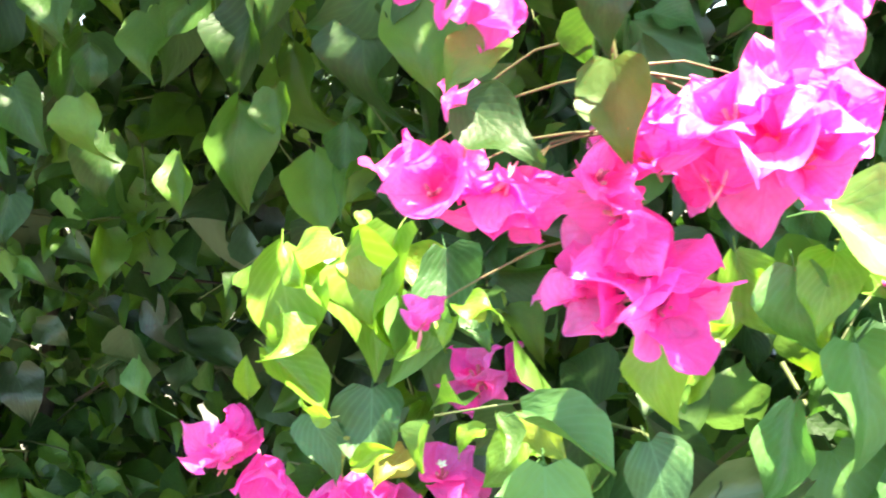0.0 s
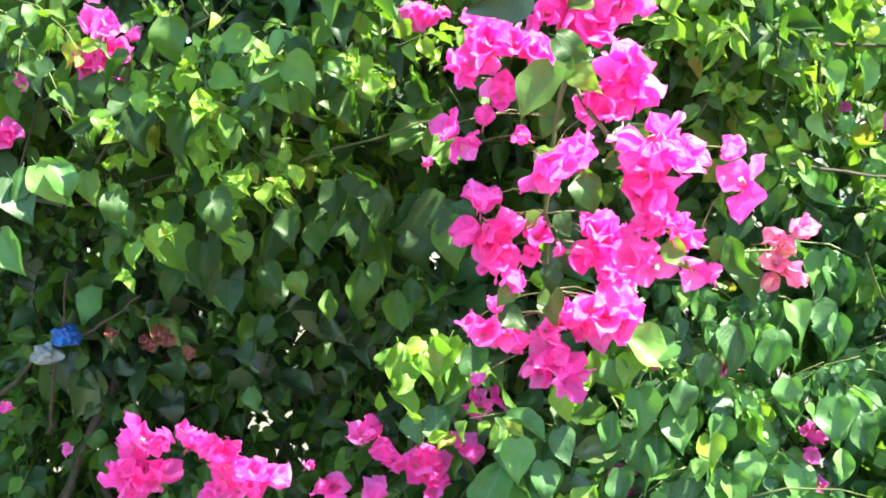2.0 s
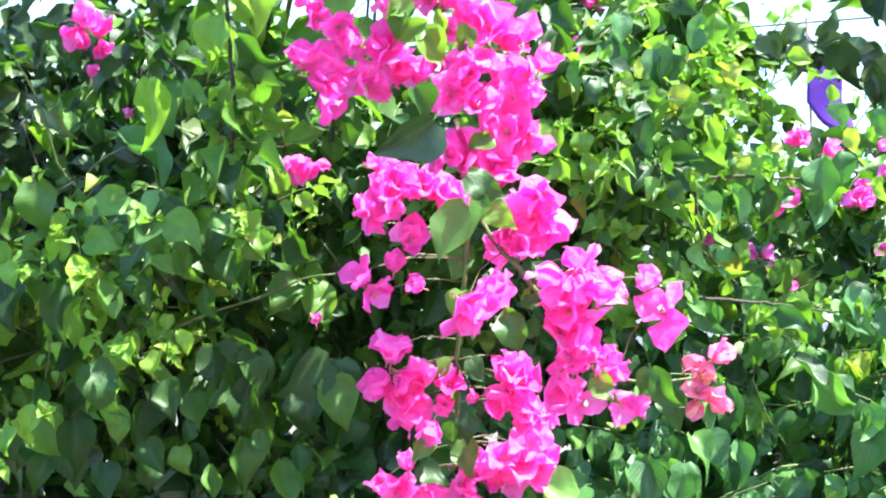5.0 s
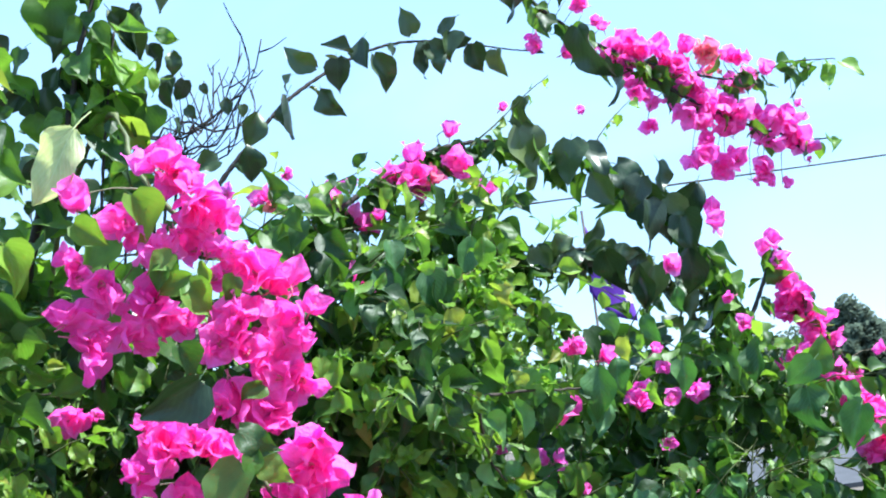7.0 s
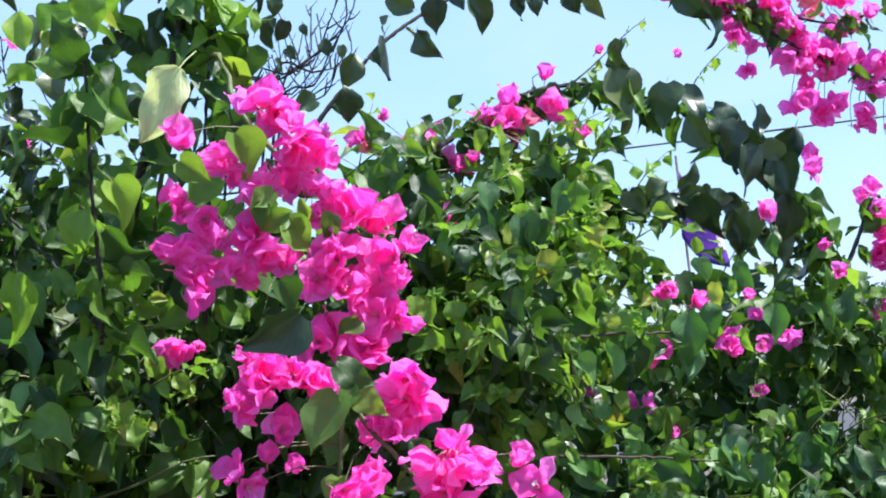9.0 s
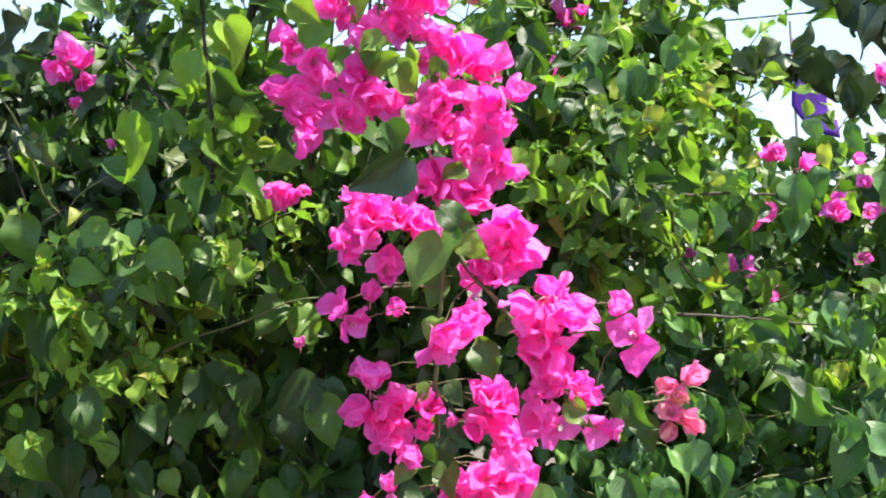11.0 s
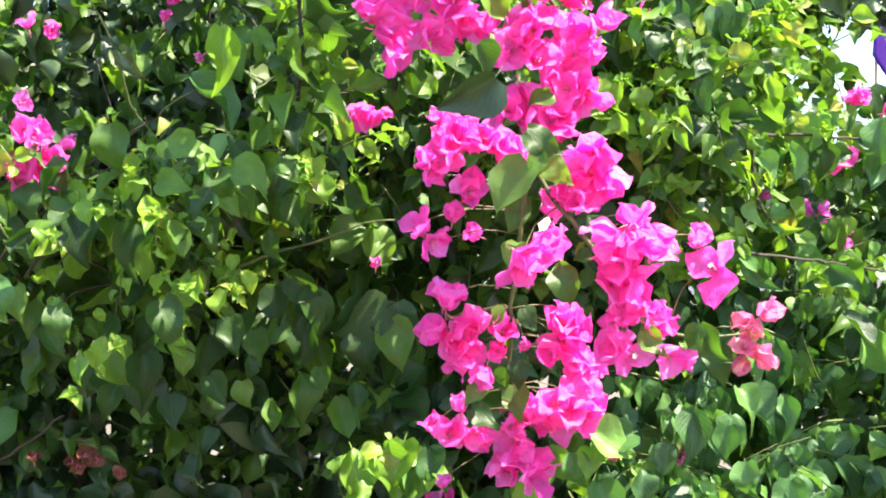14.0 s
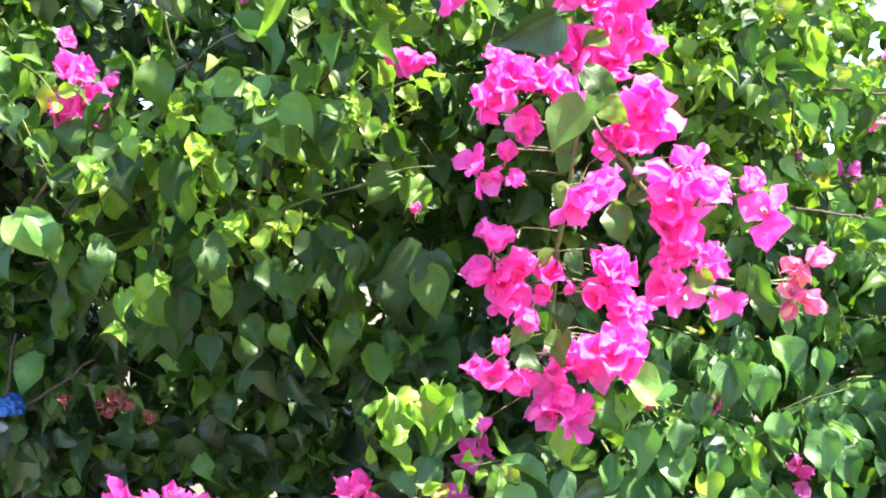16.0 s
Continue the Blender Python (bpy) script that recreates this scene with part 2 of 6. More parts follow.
HEDGE_RIGHT = [
    (0.741, 1.52, 1.691, 0.03, -1), (0.732, 1.52, 1.688, 0.023, -1), (0.785, 1.52, 1.671, 0.031, -1), (0.719, 1.52, 1.607, 0.034, -1),
    (0.822, 1.52, 1.608, 0.035, -1), (0.829, 1.52, 1.623, 0.023, -1), (0.911, 1.52, 1.609, 0.027, -1), (0.873, 1.52, 1.602, 0.019, -1),
    (0.86, 1.52, 1.673, 0.02, -1), (0.904, 1.52, 1.788, 0.032, -1), (1.007, 1.52, 1.697, 0.024, -1), (0.991, 1.52, 1.735, 0.024, -1),
]
HEDGE_DEEP = [
    (0.932, 1.7, 1.611, 0.038, -1), (0.983, 1.7, 1.606, 0.026, -1), (1.031, 1.7, 1.61, 0.031, -1), (0.75, 1.7, 1.538, 0.033, -1),
    (0.778, 1.7, 1.509, 0.037, -1), (0.8, 1.7, 1.498, 0.034, -1), (0.811, 1.7, 1.484, 0.025, -1), (0.984, 1.7, 1.451, 0.034, -1),
    (0.962, 1.7, 1.536, 0.025, -1), (0.974, 1.7, 1.647, 0.026, -1), (0.686, 1.7, 1.562, 0.019, -1),
]
LEFT_HIGH = [
    (-0.152, 1.5, 1.853, 0.033, -1), (-0.16, 1.5, 1.834, 0.033, -1), (-0.138, 1.5, 1.839, 0.033, -1), (-0.133, 1.5, 1.818, 0.027, -1),
    (-0.148, 1.5, 1.789, 0.017, -1), (-0.116, 1.5, 1.945, 0.027, -1), (-0.114, 1.5, 1.925, 0.02, -1), (-0.062, 1.5, 1.928, 0.013, -1),
    (-0.107, 1.5, 1.742, 0.013, -1), (0.093, 1.5, 1.671, 0.034, -1), (0.114, 1.5, 1.672, 0.021, -1), (-0.094, 1.9, 2.162, 0.024, -1),
    (-0.127, 1.9, 2.164, 0.017, -1), (-0.163, 1.9, 2.179, 0.017, -1),
]
LEFT_BACK = [
    (-0.308, 1.48, 1.658, 0.041, -1), (-0.291, 1.48, 1.651, 0.027, -1), (-0.286, 1.48, 1.608, 0.048, -1), (-0.275, 1.48, 1.625, 0.031, -1),
    (-0.32, 1.48, 1.6, 0.031, -1), (-0.396, 1.48, 1.579, 0.024, -1), (-0.419, 1.48, 1.517, 0.035, -1), (-0.415, 1.48, 1.524, 0.028, -1),
    (-0.355, 1.48, 1.122, 0.014, -1), (-0.428, 1.48, 1.176, 0.021, -1), (0.096, 1.48, 1.489, 0.018, -1), (-0.276, 1.48, 1.776, 0.026, -1),
    (-0.302, 1.48, 1.779, 0.023, -1), (-0.312, 1.48, 1.688, 0.023, -1), (0.474, 1.48, 1.254, 0.025, -1),
]
LOW_LEFT = [
    (-0.243, 1.4, 1.162, 0.051, -2), (-0.26, 1.4, 1.158, 0.034, 270), (-0.251, 1.4, 1.119, 0.061, -1), (-0.275, 1.4, 1.116, 0.034, 270),
    (-0.234, 1.4, 1.113, 0.041, -1), (-0.258, 1.4, 1.098, 0.041, -1), (-0.216, 1.4, 1.162, 0.034, -1), (-0.186, 1.4, 1.159, 0.034, -1),
    (-0.196, 1.4, 1.169, 0.024, -1), (-0.169, 1.4, 1.152, 0.027, -1), (-0.155, 1.4, 1.152, 0.034, -1), (-0.142, 1.4, 1.138, 0.037, -1),
    (-0.139, 1.4, 1.12, 0.027, -1), (-0.132, 1.4, 1.149, 0.019, -1), (-0.115, 1.4, 1.117, 0.048, -1), (-0.098, 1.4, 1.114, 0.041, -1),
    (-0.132, 1.4, 1.099, 0.041, -1), (-0.108, 1.4, 1.096, 0.041, -1), (-0.16, 1.4, 1.092, 0.027, -1),
]
LOW_MIDDLE = [
    (0.016, 1.49, 1.144, 0.036, -1), (0.027, 1.49, 1.151, 0.029, 20), (0.006, 1.49, 1.14, 0.022, 270), (0.045, 1.49, 1.122, 0.033, 150),
    (0.056, 1.49, 1.111, 0.033, -1), (0.096, 1.49, 1.103, 0.044, -1), (0.107, 1.49, 1.111, 0.033, 20), (0.086, 1.49, 1.1, 0.033, -1),
    (0.111, 1.49, 1.081, 0.036, -1), (0.108, 1.49, 1.066, 0.036, -1), (-0.02, 1.49, 1.072, 0.04, -1), (-0.034, 1.49, 1.069, 0.025, -1),
    (0.035, 1.49, 1.065, 0.036, 0), (0.064, 1.49, 1.099, 0.025, -1), (-0.052, 1.49, 1.099, 0.018, -1), (0.147, 1.49, 1.13, 0.033, -2),
    (0.161, 1.49, 1.119, 0.025, 150), (0.167, 1.49, 1.193, 0.025, 0), (0.168, 1.49, 1.179, 0.036, -1),
]
LOW_RIGHT = [
    (0.455, 1.42, 1.26, 0.017, -1), (0.466, 1.42, 1.25, 0.024, -1), (0.376, 1.42, 1.249, 0.014, -1), (0.567, 1.42, 1.173, 0.028, -1),
    (0.578, 1.42, 1.162, 0.028, -1), (0.339, 1.42, 1.114, 0.031, 0), (0.337, 1.42, 1.092, 0.031, -1), (0.35, 1.42, 1.096, 0.021, -1),
    (0.525, 1.42, 1.108, 0.024, -1), (0.535, 1.42, 1.101, 0.021, -1), (0.584, 1.42, 1.101, 0.024, -1), (0.557, 1.42, 1.094, 0.021, -1),
    (0.5, 1.42, 1.187, 0.012, -1),
]
SPRAY_LEAVES = [
    (0.198, 1.13, 1.579, 0.057, -27), (0.252, 1.13, 1.489, 0.04, 18), (0.232, 1.13, 1.623, 0.04, 51), (0.243, 1.13, 1.594, 0.034, 45),
    (0.376, 1.13, 1.432, 0.026, -18), (0.394, 1.13, 1.424, 0.042, 23), (0.338, 1.13, 1.429, 0.031, 45), (0.175, 1.13, 1.696, 0.037, 21),
    (0.223, 1.13, 1.602, 0.026, -24), (0.23, 1.27, 1.379, 0.031, -11), (0.183, 1.27, 1.359, 0.028, -41), (0.195, 1.27, 1.336, 0.035, 59),
    (0.245, 1.27, 1.439, 0.028, 32), (0.249, 1.27, 1.398, 0.02, 63), (0.317, 1.27, 1.534, 0.03, 37),
]
SPRAY_LEAVES_CROWN = [
    (0.157, 1.21, 1.844, 0.052, 27), (0.179, 1.21, 1.783, 0.034, -81), (0.208, 1.21, 1.764, 0.043, 49), (0.108, 1.21, 1.834, 0.036, 51),
    (0.243, 1.21, 1.668, 0.026, -49), (0.168, 1.21, 1.801, 0.03, -56), (0.167, 1.21, 1.786, 0.024, -21), (0.232, 1.21, 1.77, 0.028, -37),
    (0.211, 1.21, 1.789, 0.023, 14),
]
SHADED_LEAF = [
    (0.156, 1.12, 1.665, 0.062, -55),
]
PALE_LEAF = [
    (0.08, 1.25, 1.911, 0.082, -36),
]
STEM_SPRAY = [
    (0.147, 1.42, 1.999), (0.168, 1.31, 1.912), (0.2, 1.27, 1.853), (0.247, 1.26, 1.805),
    (0.283, 1.26, 1.742), (0.284, 1.26, 1.694), (0.259, 1.25, 1.648), (0.235, 1.22, 1.596),
    (0.221, 1.22, 1.533), (0.224, 1.27, 1.452), (0.236, 1.34, 1.355), (0.244, 1.36, 1.286),
]
STEM_SIDE = [
    (0.235, 1.22, 1.607), (0.257, 1.18, 1.562), (0.291, 1.17, 1.513), (0.321, 1.17, 1.459),
    (0.362, 1.17, 1.434), (0.412, 1.18, 1.425), (0.46, 1.18, 1.429),
]
BIG_LEAVES_RIGHT = [
    (0.519, 1.47, 1.627, 0.064, 15), (0.655, 1.47, 1.627, 0.058, -10), (0.736, 1.47, 1.619, 0.062, 15), (0.582, 1.47, 1.467, 0.057, 20),
    (0.701, 1.47, 1.456, 0.065, 10), (0.785, 1.47, 1.466, 0.051, 0), (0.668, 1.47, 1.606, 0.05, 5), (0.475, 1.47, 1.785, 0.056, 0),
    (0.541, 1.47, 1.764, 0.05, 10), (0.755, 1.47, 1.354, 0.08, 40), (0.714, 1.47, 1.386, 0.058, 30), (0.827, 1.47, 1.441, 0.044, -5),
    (0.484, 1.47, 1.633, 0.042, -20), (0.611, 1.47, 1.661, 0.05, -60),
]
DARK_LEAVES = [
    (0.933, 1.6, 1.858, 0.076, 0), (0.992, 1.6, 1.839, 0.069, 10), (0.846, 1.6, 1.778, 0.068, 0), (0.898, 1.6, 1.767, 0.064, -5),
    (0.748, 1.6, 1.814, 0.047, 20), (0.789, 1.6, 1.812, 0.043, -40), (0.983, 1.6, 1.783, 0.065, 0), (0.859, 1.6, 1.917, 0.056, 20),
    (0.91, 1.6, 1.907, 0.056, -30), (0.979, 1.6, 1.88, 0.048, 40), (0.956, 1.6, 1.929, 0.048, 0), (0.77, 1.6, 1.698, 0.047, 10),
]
BIG_LEAVES_LEFT = [
    (-0.079, 1.48, 1.736, 0.061, 36), (-0.095, 1.48, 1.684, 0.078, 25), (-0.127, 1.48, 1.984, 0.063, 39), (-0.008, 1.48, 1.944, 0.075, 2),
    (-0.073, 1.48, 1.916, 0.046, 21), (-0.033, 1.48, 1.752, 0.046, 21), (-0.118, 1.48, 1.898, 0.038, 31), (-0.091, 1.48, 1.621, 0.06, -49),
    (0.025, 1.48, 1.802, 0.038, -45),
]
LIME_LEAVES_LEFT = [
    (0.044, 1.44, 1.747, 0.057, 2), (0.039, 1.44, 1.839, 0.069, 29), (0.059, 1.44, 1.72, 0.036, 57), (0.006, 1.44, 1.804, 0.039, 42),
    (0.035, 1.44, 1.99, 0.043, 23),
]
SHADE_LEAVES = [
    (0.09, 1.66, 1.361, 0.089, 10), (0.13, 1.66, 1.354, 0.082, -10), (0.013, 1.66, 1.388, 0.073, 20), (-0.189, 1.66, 1.383, 0.068, 0),
    (-0.001, 1.66, 1.425, 0.061, 50), (-0.121, 1.66, 1.356, 0.061, 0), (-0.261, 1.66, 1.34, 0.068, -10), (-0.054, 1.66, 1.384, 0.061, 15),
    (0.042, 1.66, 1.339, 0.073, 0), (-0.141, 1.66, 1.421, 0.061, 20), (-0.216, 1.66, 1.313, 0.068, 5), (-0.109, 1.66, 1.291, 0.053, 0),
    (-0.021, 1.66, 1.478, 0.053, -50), (0.077, 1.66, 1.505, 0.069, 60),
]
YOUNG_LEAVES = [
    (-0.182, 1.43, 1.505, 0.077, -10), (-0.145, 1.43, 1.503, 0.065, 20), (-0.185, 1.43, 1.576, 0.045, 0), (-0.161, 1.43, 1.562, 0.045, 20),
    (-0.247, 1.43, 1.582, 0.038, 10), (-0.115, 1.43, 1.476, 0.039, -20), (-0.089, 1.43, 1.481, 0.033, 20), (-0.057, 1.43, 1.473, 0.033, 10),
    (-0.072, 1.43, 1.496, 0.029, -10), (-0.134, 1.43, 1.532, 0.045, 30), (-0.267, 1.43, 1.439, 0.045, 0), (-0.154, 1.43, 1.439, 0.058, 0),
    (-0.232, 1.43, 1.391, 0.035, 40), (0.04, 1.43, 1.583, 0.036, 20), (0.021, 1.43, 1.6, 0.033, -30), (-0.009, 1.43, 1.796, 0.039, 0),
]
YOUNG_LEAVES_RIGHT = [
    (0.392, 1.47, 1.694, 0.035, 0), (0.406, 1.47, 1.679, 0.031, 20), (0.471, 1.47, 1.589, 0.042, 10), (0.445, 1.47, 1.58, 0.032, -20),
    (0.621, 1.47, 1.757, 0.036, 0), (0.481, 1.47, 1.754, 0.039, 0), (0.502, 1.47, 1.719, 0.035, 0), (0.381, 1.47, 1.694, 0.028, -20),
    (0.61, 1.47, 1.758, 0.028, 20), (0.671, 1.47, 1.449, 0.043, 0), (0.604, 1.47, 1.811, 0.028, 0), (0.456, 1.47, 1.587, 0.028, 40),
    (0.643, 1.47, 1.626, 0.039, 10), (0.52, 1.47, 1.63, 0.05, 8), (0.648, 1.47, 1.464, 0.04, -30), (0.783, 1.47, 1.458, 0.044, 0),
]
TIP_LEAVES = [
    (0.123, 1.46, 1.241, 0.065, -13), (0.158, 1.46, 1.239, 0.048, 17), (0.111, 1.46, 1.234, 0.068, 21), (0.113, 1.46, 1.159, 0.053, 6),
    (0.062, 1.46, 1.233, 0.063, -3), (0.173, 1.46, 1.22, 0.025, 34), (0.071, 1.46, 1.19, 0.05, 45), (0.082, 1.46, 1.153, 0.038, 22),
    (0.082, 1.46, 1.258, 0.033, -32), (0.136, 1.46, 1.212, 0.049, -4),
]
LOW_FACE_LEAVES = [
    (0.376, 1.42, 1.205, 0.046, 13), (0.41, 1.42, 1.168, 0.05, 16), (0.47, 1.42, 1.278, 0.056, 11), (0.513, 1.42, 1.263, 0.04, 20),
    (0.442, 1.42, 1.241, 0.043, 29), (0.594, 1.42, 1.178, 0.052, 0), (0.363, 1.42, 1.139, 0.053, 23), (0.399, 1.42, 1.114, 0.059, 21),
    (0.222, 1.42, 1.131, 0.05, -12), (0.261, 1.42, 1.133, 0.055, 18), (0.472, 1.42, 1.107, 0.044, 18), (0.555, 1.42, 1.123, 0.044, 18),
    (0.638, 1.42, 1.166, 0.045, 23), (0.601, 1.42, 1.293, 0.043, 18), (0.552, 1.42, 1.31, 0.044, 39), (0.318, 1.42, 1.128, 0.044, -18),
]
LOW_LIME_LEAVES = [
    (0.309, 1.42, 1.242, 0.045, 23), (0.341, 1.42, 1.237, 0.038, 7), (0.271, 1.42, 1.208, 0.043, 29), (0.419, 1.42, 1.216, 0.038, 10),
    (0.28, 1.42, 1.234, 0.039, -45), (0.276, 1.42, 1.204, 0.033, -18), (0.209, 1.42, 1.175, 0.032, 41), (0.509, 1.42, 1.183, 0.042, 5),
    (0.366, 1.42, 1.256, 0.034, 37), (0.182, 1.42, 1.159, 0.029, -45),
]
LOW_LEAVES_RIGHT = [
    (0.417, 1.4, 1.079, 0.063, 0), (0.368, 1.4, 1.2, 0.056, -5), (0.471, 1.4, 1.285, 0.053, 5), (0.516, 1.4, 1.276, 0.047, 0),
    (0.404, 1.4, 1.174, 0.046, 10), (0.289, 1.4, 1.058, 0.063, -10), (0.2, 1.4, 1.138, 0.046, 5), (0.25, 1.4, 1.104, 0.056, 15),
    (0.415, 1.4, 1.216, 0.04, -5), (0.459, 1.4, 1.2, 0.04, 20), (0.172, 1.4, 1.079, 0.052, 0), (0.366, 1.4, 1.274, 0.059, -70),
    (0.38, 1.4, 1.132, 0.046, 0), (0.446, 1.4, 1.129, 0.04, 10), (0.505, 1.4, 1.122, 0.04, 0), (0.602, 1.4, 1.194, 0.051, 10),
]
LEFT_NEAR_LEAVES = [
    (-0.304, 1.56, 1.399, 0.044, 0), (-0.178, 1.56, 1.411, 0.059, 5), (-0.233, 1.56, 1.348, 0.058, 0), (-0.236, 1.56, 1.56, 0.054, 20),
    (0.023, 1.62, 1.417, 0.058, 0), (0.079, 1.62, 1.401, 0.066, -10), (0.138, 1.62, 1.392, 0.07, 10), (0.002, 1.62, 1.545, 0.051, 0),
]
LEFT_EDGE_LEAVES = [
    (-0.344, 1.419, 1.461, 0.063, 31), (-0.33, 1.419, 1.47, 0.051, 32), (-0.381, 1.419, 1.442, 0.063, 25), (-0.396, 1.419, 1.379, 0.059, 20),
    (-0.387, 1.419, 1.461, 0.043, -18),
]
RIGHT_FACE_LEAVES = [
    (0.529, 1.5, 1.629, 0.062, 21), (0.662, 1.5, 1.628, 0.041, 10), (0.482, 1.5, 1.791, 0.041, 27), (0.553, 1.5, 1.779, 0.038, 29),
    (0.761, 1.5, 1.616, 0.044, 31), (0.596, 1.5, 1.469, 0.034, 32), (0.556, 1.5, 1.494, 0.037, 29), (0.667, 1.5, 1.476, 0.038, 29),
    (0.718, 1.5, 1.454, 0.047, 18), (0.791, 1.5, 1.452, 0.047, 18), (0.85, 1.5, 1.428, 0.027, 16), (0.616, 1.5, 1.539, 0.029, -60),
    (0.526, 1.5, 1.699, 0.042, 31), (0.705, 1.5, 1.611, 0.033, 90),
]
LEFT_STEM_LEAVES = [
    (-0.005, 1.4, 1.914, 0.057, 0), (0.008, 1.4, 1.8, 0.044, 10), (0.041, 1.4, 1.747, 0.057, 5), (0.039, 1.3, 1.821, 0.05, 20),
    (0.022, 1.3, 2.019, 0.047, 10), (-0.073, 1.4, 1.732, 0.067, 0), (-0.054, 1.4, 2.032, 0.044, 0),
]
STEM_ARCH_HIGH = [
    (0.295, 1.9, 1.93), (0.352, 1.9, 2.015), (0.408, 1.9, 2.08), (0.484, 1.92, 2.156),
    (0.595, 1.95, 2.227), (0.696, 1.97, 2.264), (0.805, 1.98, 2.267), (0.911, 1.98, 2.252),
    (0.973, 1.97, 2.243),
]
STEM_ARCH_LOW = [
    (0.403, 1.65, 1.872), (0.484, 1.66, 1.927), (0.564, 1.68, 1.976), (0.653, 1.7, 2.012),
    (0.754, 1.72, 2.023), (0.859, 1.73, 1.996), (0.961, 1.73, 1.95), (1.037, 1.72, 1.887),
    (1.084, 1.7, 1.807), (1.105, 1.68, 1.713),
]
STEM_TOP = [
    (0.823, 1.9, 2.456), (0.907, 1.93, 2.365), (0.995, 1.95, 2.298), (1.099, 1.95, 2.237),
    (1.233, 1.95, 2.195), (1.352, 1.95, 2.176), (1.485, 1.95, 2.205), (1.591, 1.95, 2.21),
]
STEM_TOP_LOW = [
    (1.099, 1.95, 2.237), (1.226, 1.95, 2.152), (1.36, 1.95, 2.088), (1.481, 1.95, 2.054),
    (1.558, 1.95, 2.051),
]
STEM_RIGHT = [
    (1.098, 1.8, 1.596), (1.234, 1.84, 1.719), (1.319, 1.86, 1.835), (1.339, 1.86, 1.802),
    (1.375, 1.86, 1.708), (1.431, 1.86, 1.622), (1.483, 1.86, 1.514), (1.483, 1.86, 1.394),
]
STEM_RIDGE = [
    (0.491, 1.65, 1.799), (0.598, 1.66, 1.832), (0.705, 1.66, 1.844), (0.813, 1.66, 1.84),
    (0.914, 1.66, 1.824), (1.008, 1.68, 1.785), (1.102, 1.7, 1.73),
]
STEM_LEFT = [
    (0.004, 1.4, 1.668), (0.01, 1.36, 1.739), (0.008, 1.34, 1.827), (0.009, 1.34, 1.916),
    (0.012, 1.36, 2.012), (0.02, 1.4, 2.093),
]
STEM_LEFT_FRONT = [
    (0.03, 1.5, 1.743), (0.066, 1.45, 1.888), (0.103, 1.42, 1.983), (0.125, 1.42, 2.075),
    (0.15, 1.42, 2.156), (0.173, 1.42, 2.238),
]
STEM_SHOOT = [
    (0.122, 1.45, 1.695), (0.133, 1.42, 1.869), (0.145, 1.42, 1.972), (0.16, 1.42, 2.07),
    (0.167, 1.42, 2.104),
]
STEM_BACK_LEFT = [
    (-0.213, 1.6, 1.858), (-0.12, 1.6, 1.875), (-0.028, 1.5, 1.762), (0.011, 1.5, 1.692),
]
TWIG_SPRIG = [
    (0.699, 1.7, 2.012), (0.749, 1.7, 2.048), (0.802, 1.7, 2.09), (0.846, 1.7, 2.121),
]
TWIG_SPRIG_B = [
    (0.895, 1.73, 1.972), (0.938, 1.74, 2.027), (0.975, 1.74, 2.063), (1.01, 1.74, 2.09),
]
SKYLINE = [
    (0.272, 1.62, 1.914), (0.337, 1.64, 1.926), (0.393, 1.65, 1.924), (0.451, 1.66, 1.925),
    (0.517, 1.66, 1.933), (0.589, 1.67, 1.935), (0.642, 1.67, 1.94), (0.694, 1.67, 1.932),
    (0.737, 1.67, 1.916), (0.761, 1.7, 1.785), (0.861, 1.72, 1.734), (0.969, 1.74, 1.72),
    (1.048, 1.76, 1.755), (1.186, 1.8, 1.775), (1.281, 1.85, 1.743), (1.338, 1.88, 1.689),
    (1.439, 1.92, 1.619), (1.548, 1.95, 1.544), (1.663, 2, 1.466),
]
FLAG = [
    (1.274, 2.5, 2.032), (1.273, 2.5, 1.995), (1.261, 2.5, 1.846), (1.363, 2.5, 1.934),
    (1.366, 2.5, 1.769),
]
WIRE = [
    (4.61, 9, 3.2), (7.639, 9, 3.396),
]
TWIGS = [
    (0.28, 2, 2.107), (0.354, 2, 2.247), (0.387, 2, 2.256), (0.43, 2, 2.256),
    (0.465, 2, 2.224), (0.444, 2, 2.166), (0.393, 2, 2.129), (0.31, 2, 2.229),
]
LEFT_TOP_LEAVES = [
    (0.105, 1.44, 2.122, 0.078, 10), (0.186, 1.44, 2.108, 0.053, -15), (0.065, 1.44, 2.039, 0.045, 40), (0.049, 1.44, 2.023, 0.038, -30),
    (0.149, 1.44, 2.085, 0.039, 0), (0.121, 1.44, 2.047, 0.052, 10), (0.198, 1.44, 2.059, 0.033, 20), (0.221, 1.44, 2.031, 0.033, -20),
    (0.169, 1.44, 2.019, 0.039, 0), (0.191, 1.44, 2.022, 0.036, 15), (0.074, 1.44, 1.996, 0.038, 10), (0.147, 1.44, 2.027, 0.046, -10),
    (0.047, 1.44, 1.965, 0.038, 0), (0.17, 1.44, 1.992, 0.039, 10), (0.061, 1.44, 2.069, 0.045, -20), (0.13, 1.44, 2.007, 0.045, 30),
    (0.202, 1.44, 2.001, 0.033, 0), (0.085, 1.44, 2.022, 0.045, -10),
]
DRIED_FLOWERS = [
    (-0.291, 1.72, 1.219, 0.027), (-0.309, 1.72, 1.21, 0.023), (-0.275, 1.72, 1.212, 0.023), (-0.245, 1.72, 1.191, 0.021),
    (-0.36, 1.72, 1.218, 0.021),
]
STEM_OVER = [
    (0.39, 1.9, 2.412), (0.508, 1.9, 2.456), (0.663, 1.92, 2.477), (0.788, 1.93, 2.461),
    (0.871, 1.94, 2.414), (0.932, 1.95, 2.358),
]
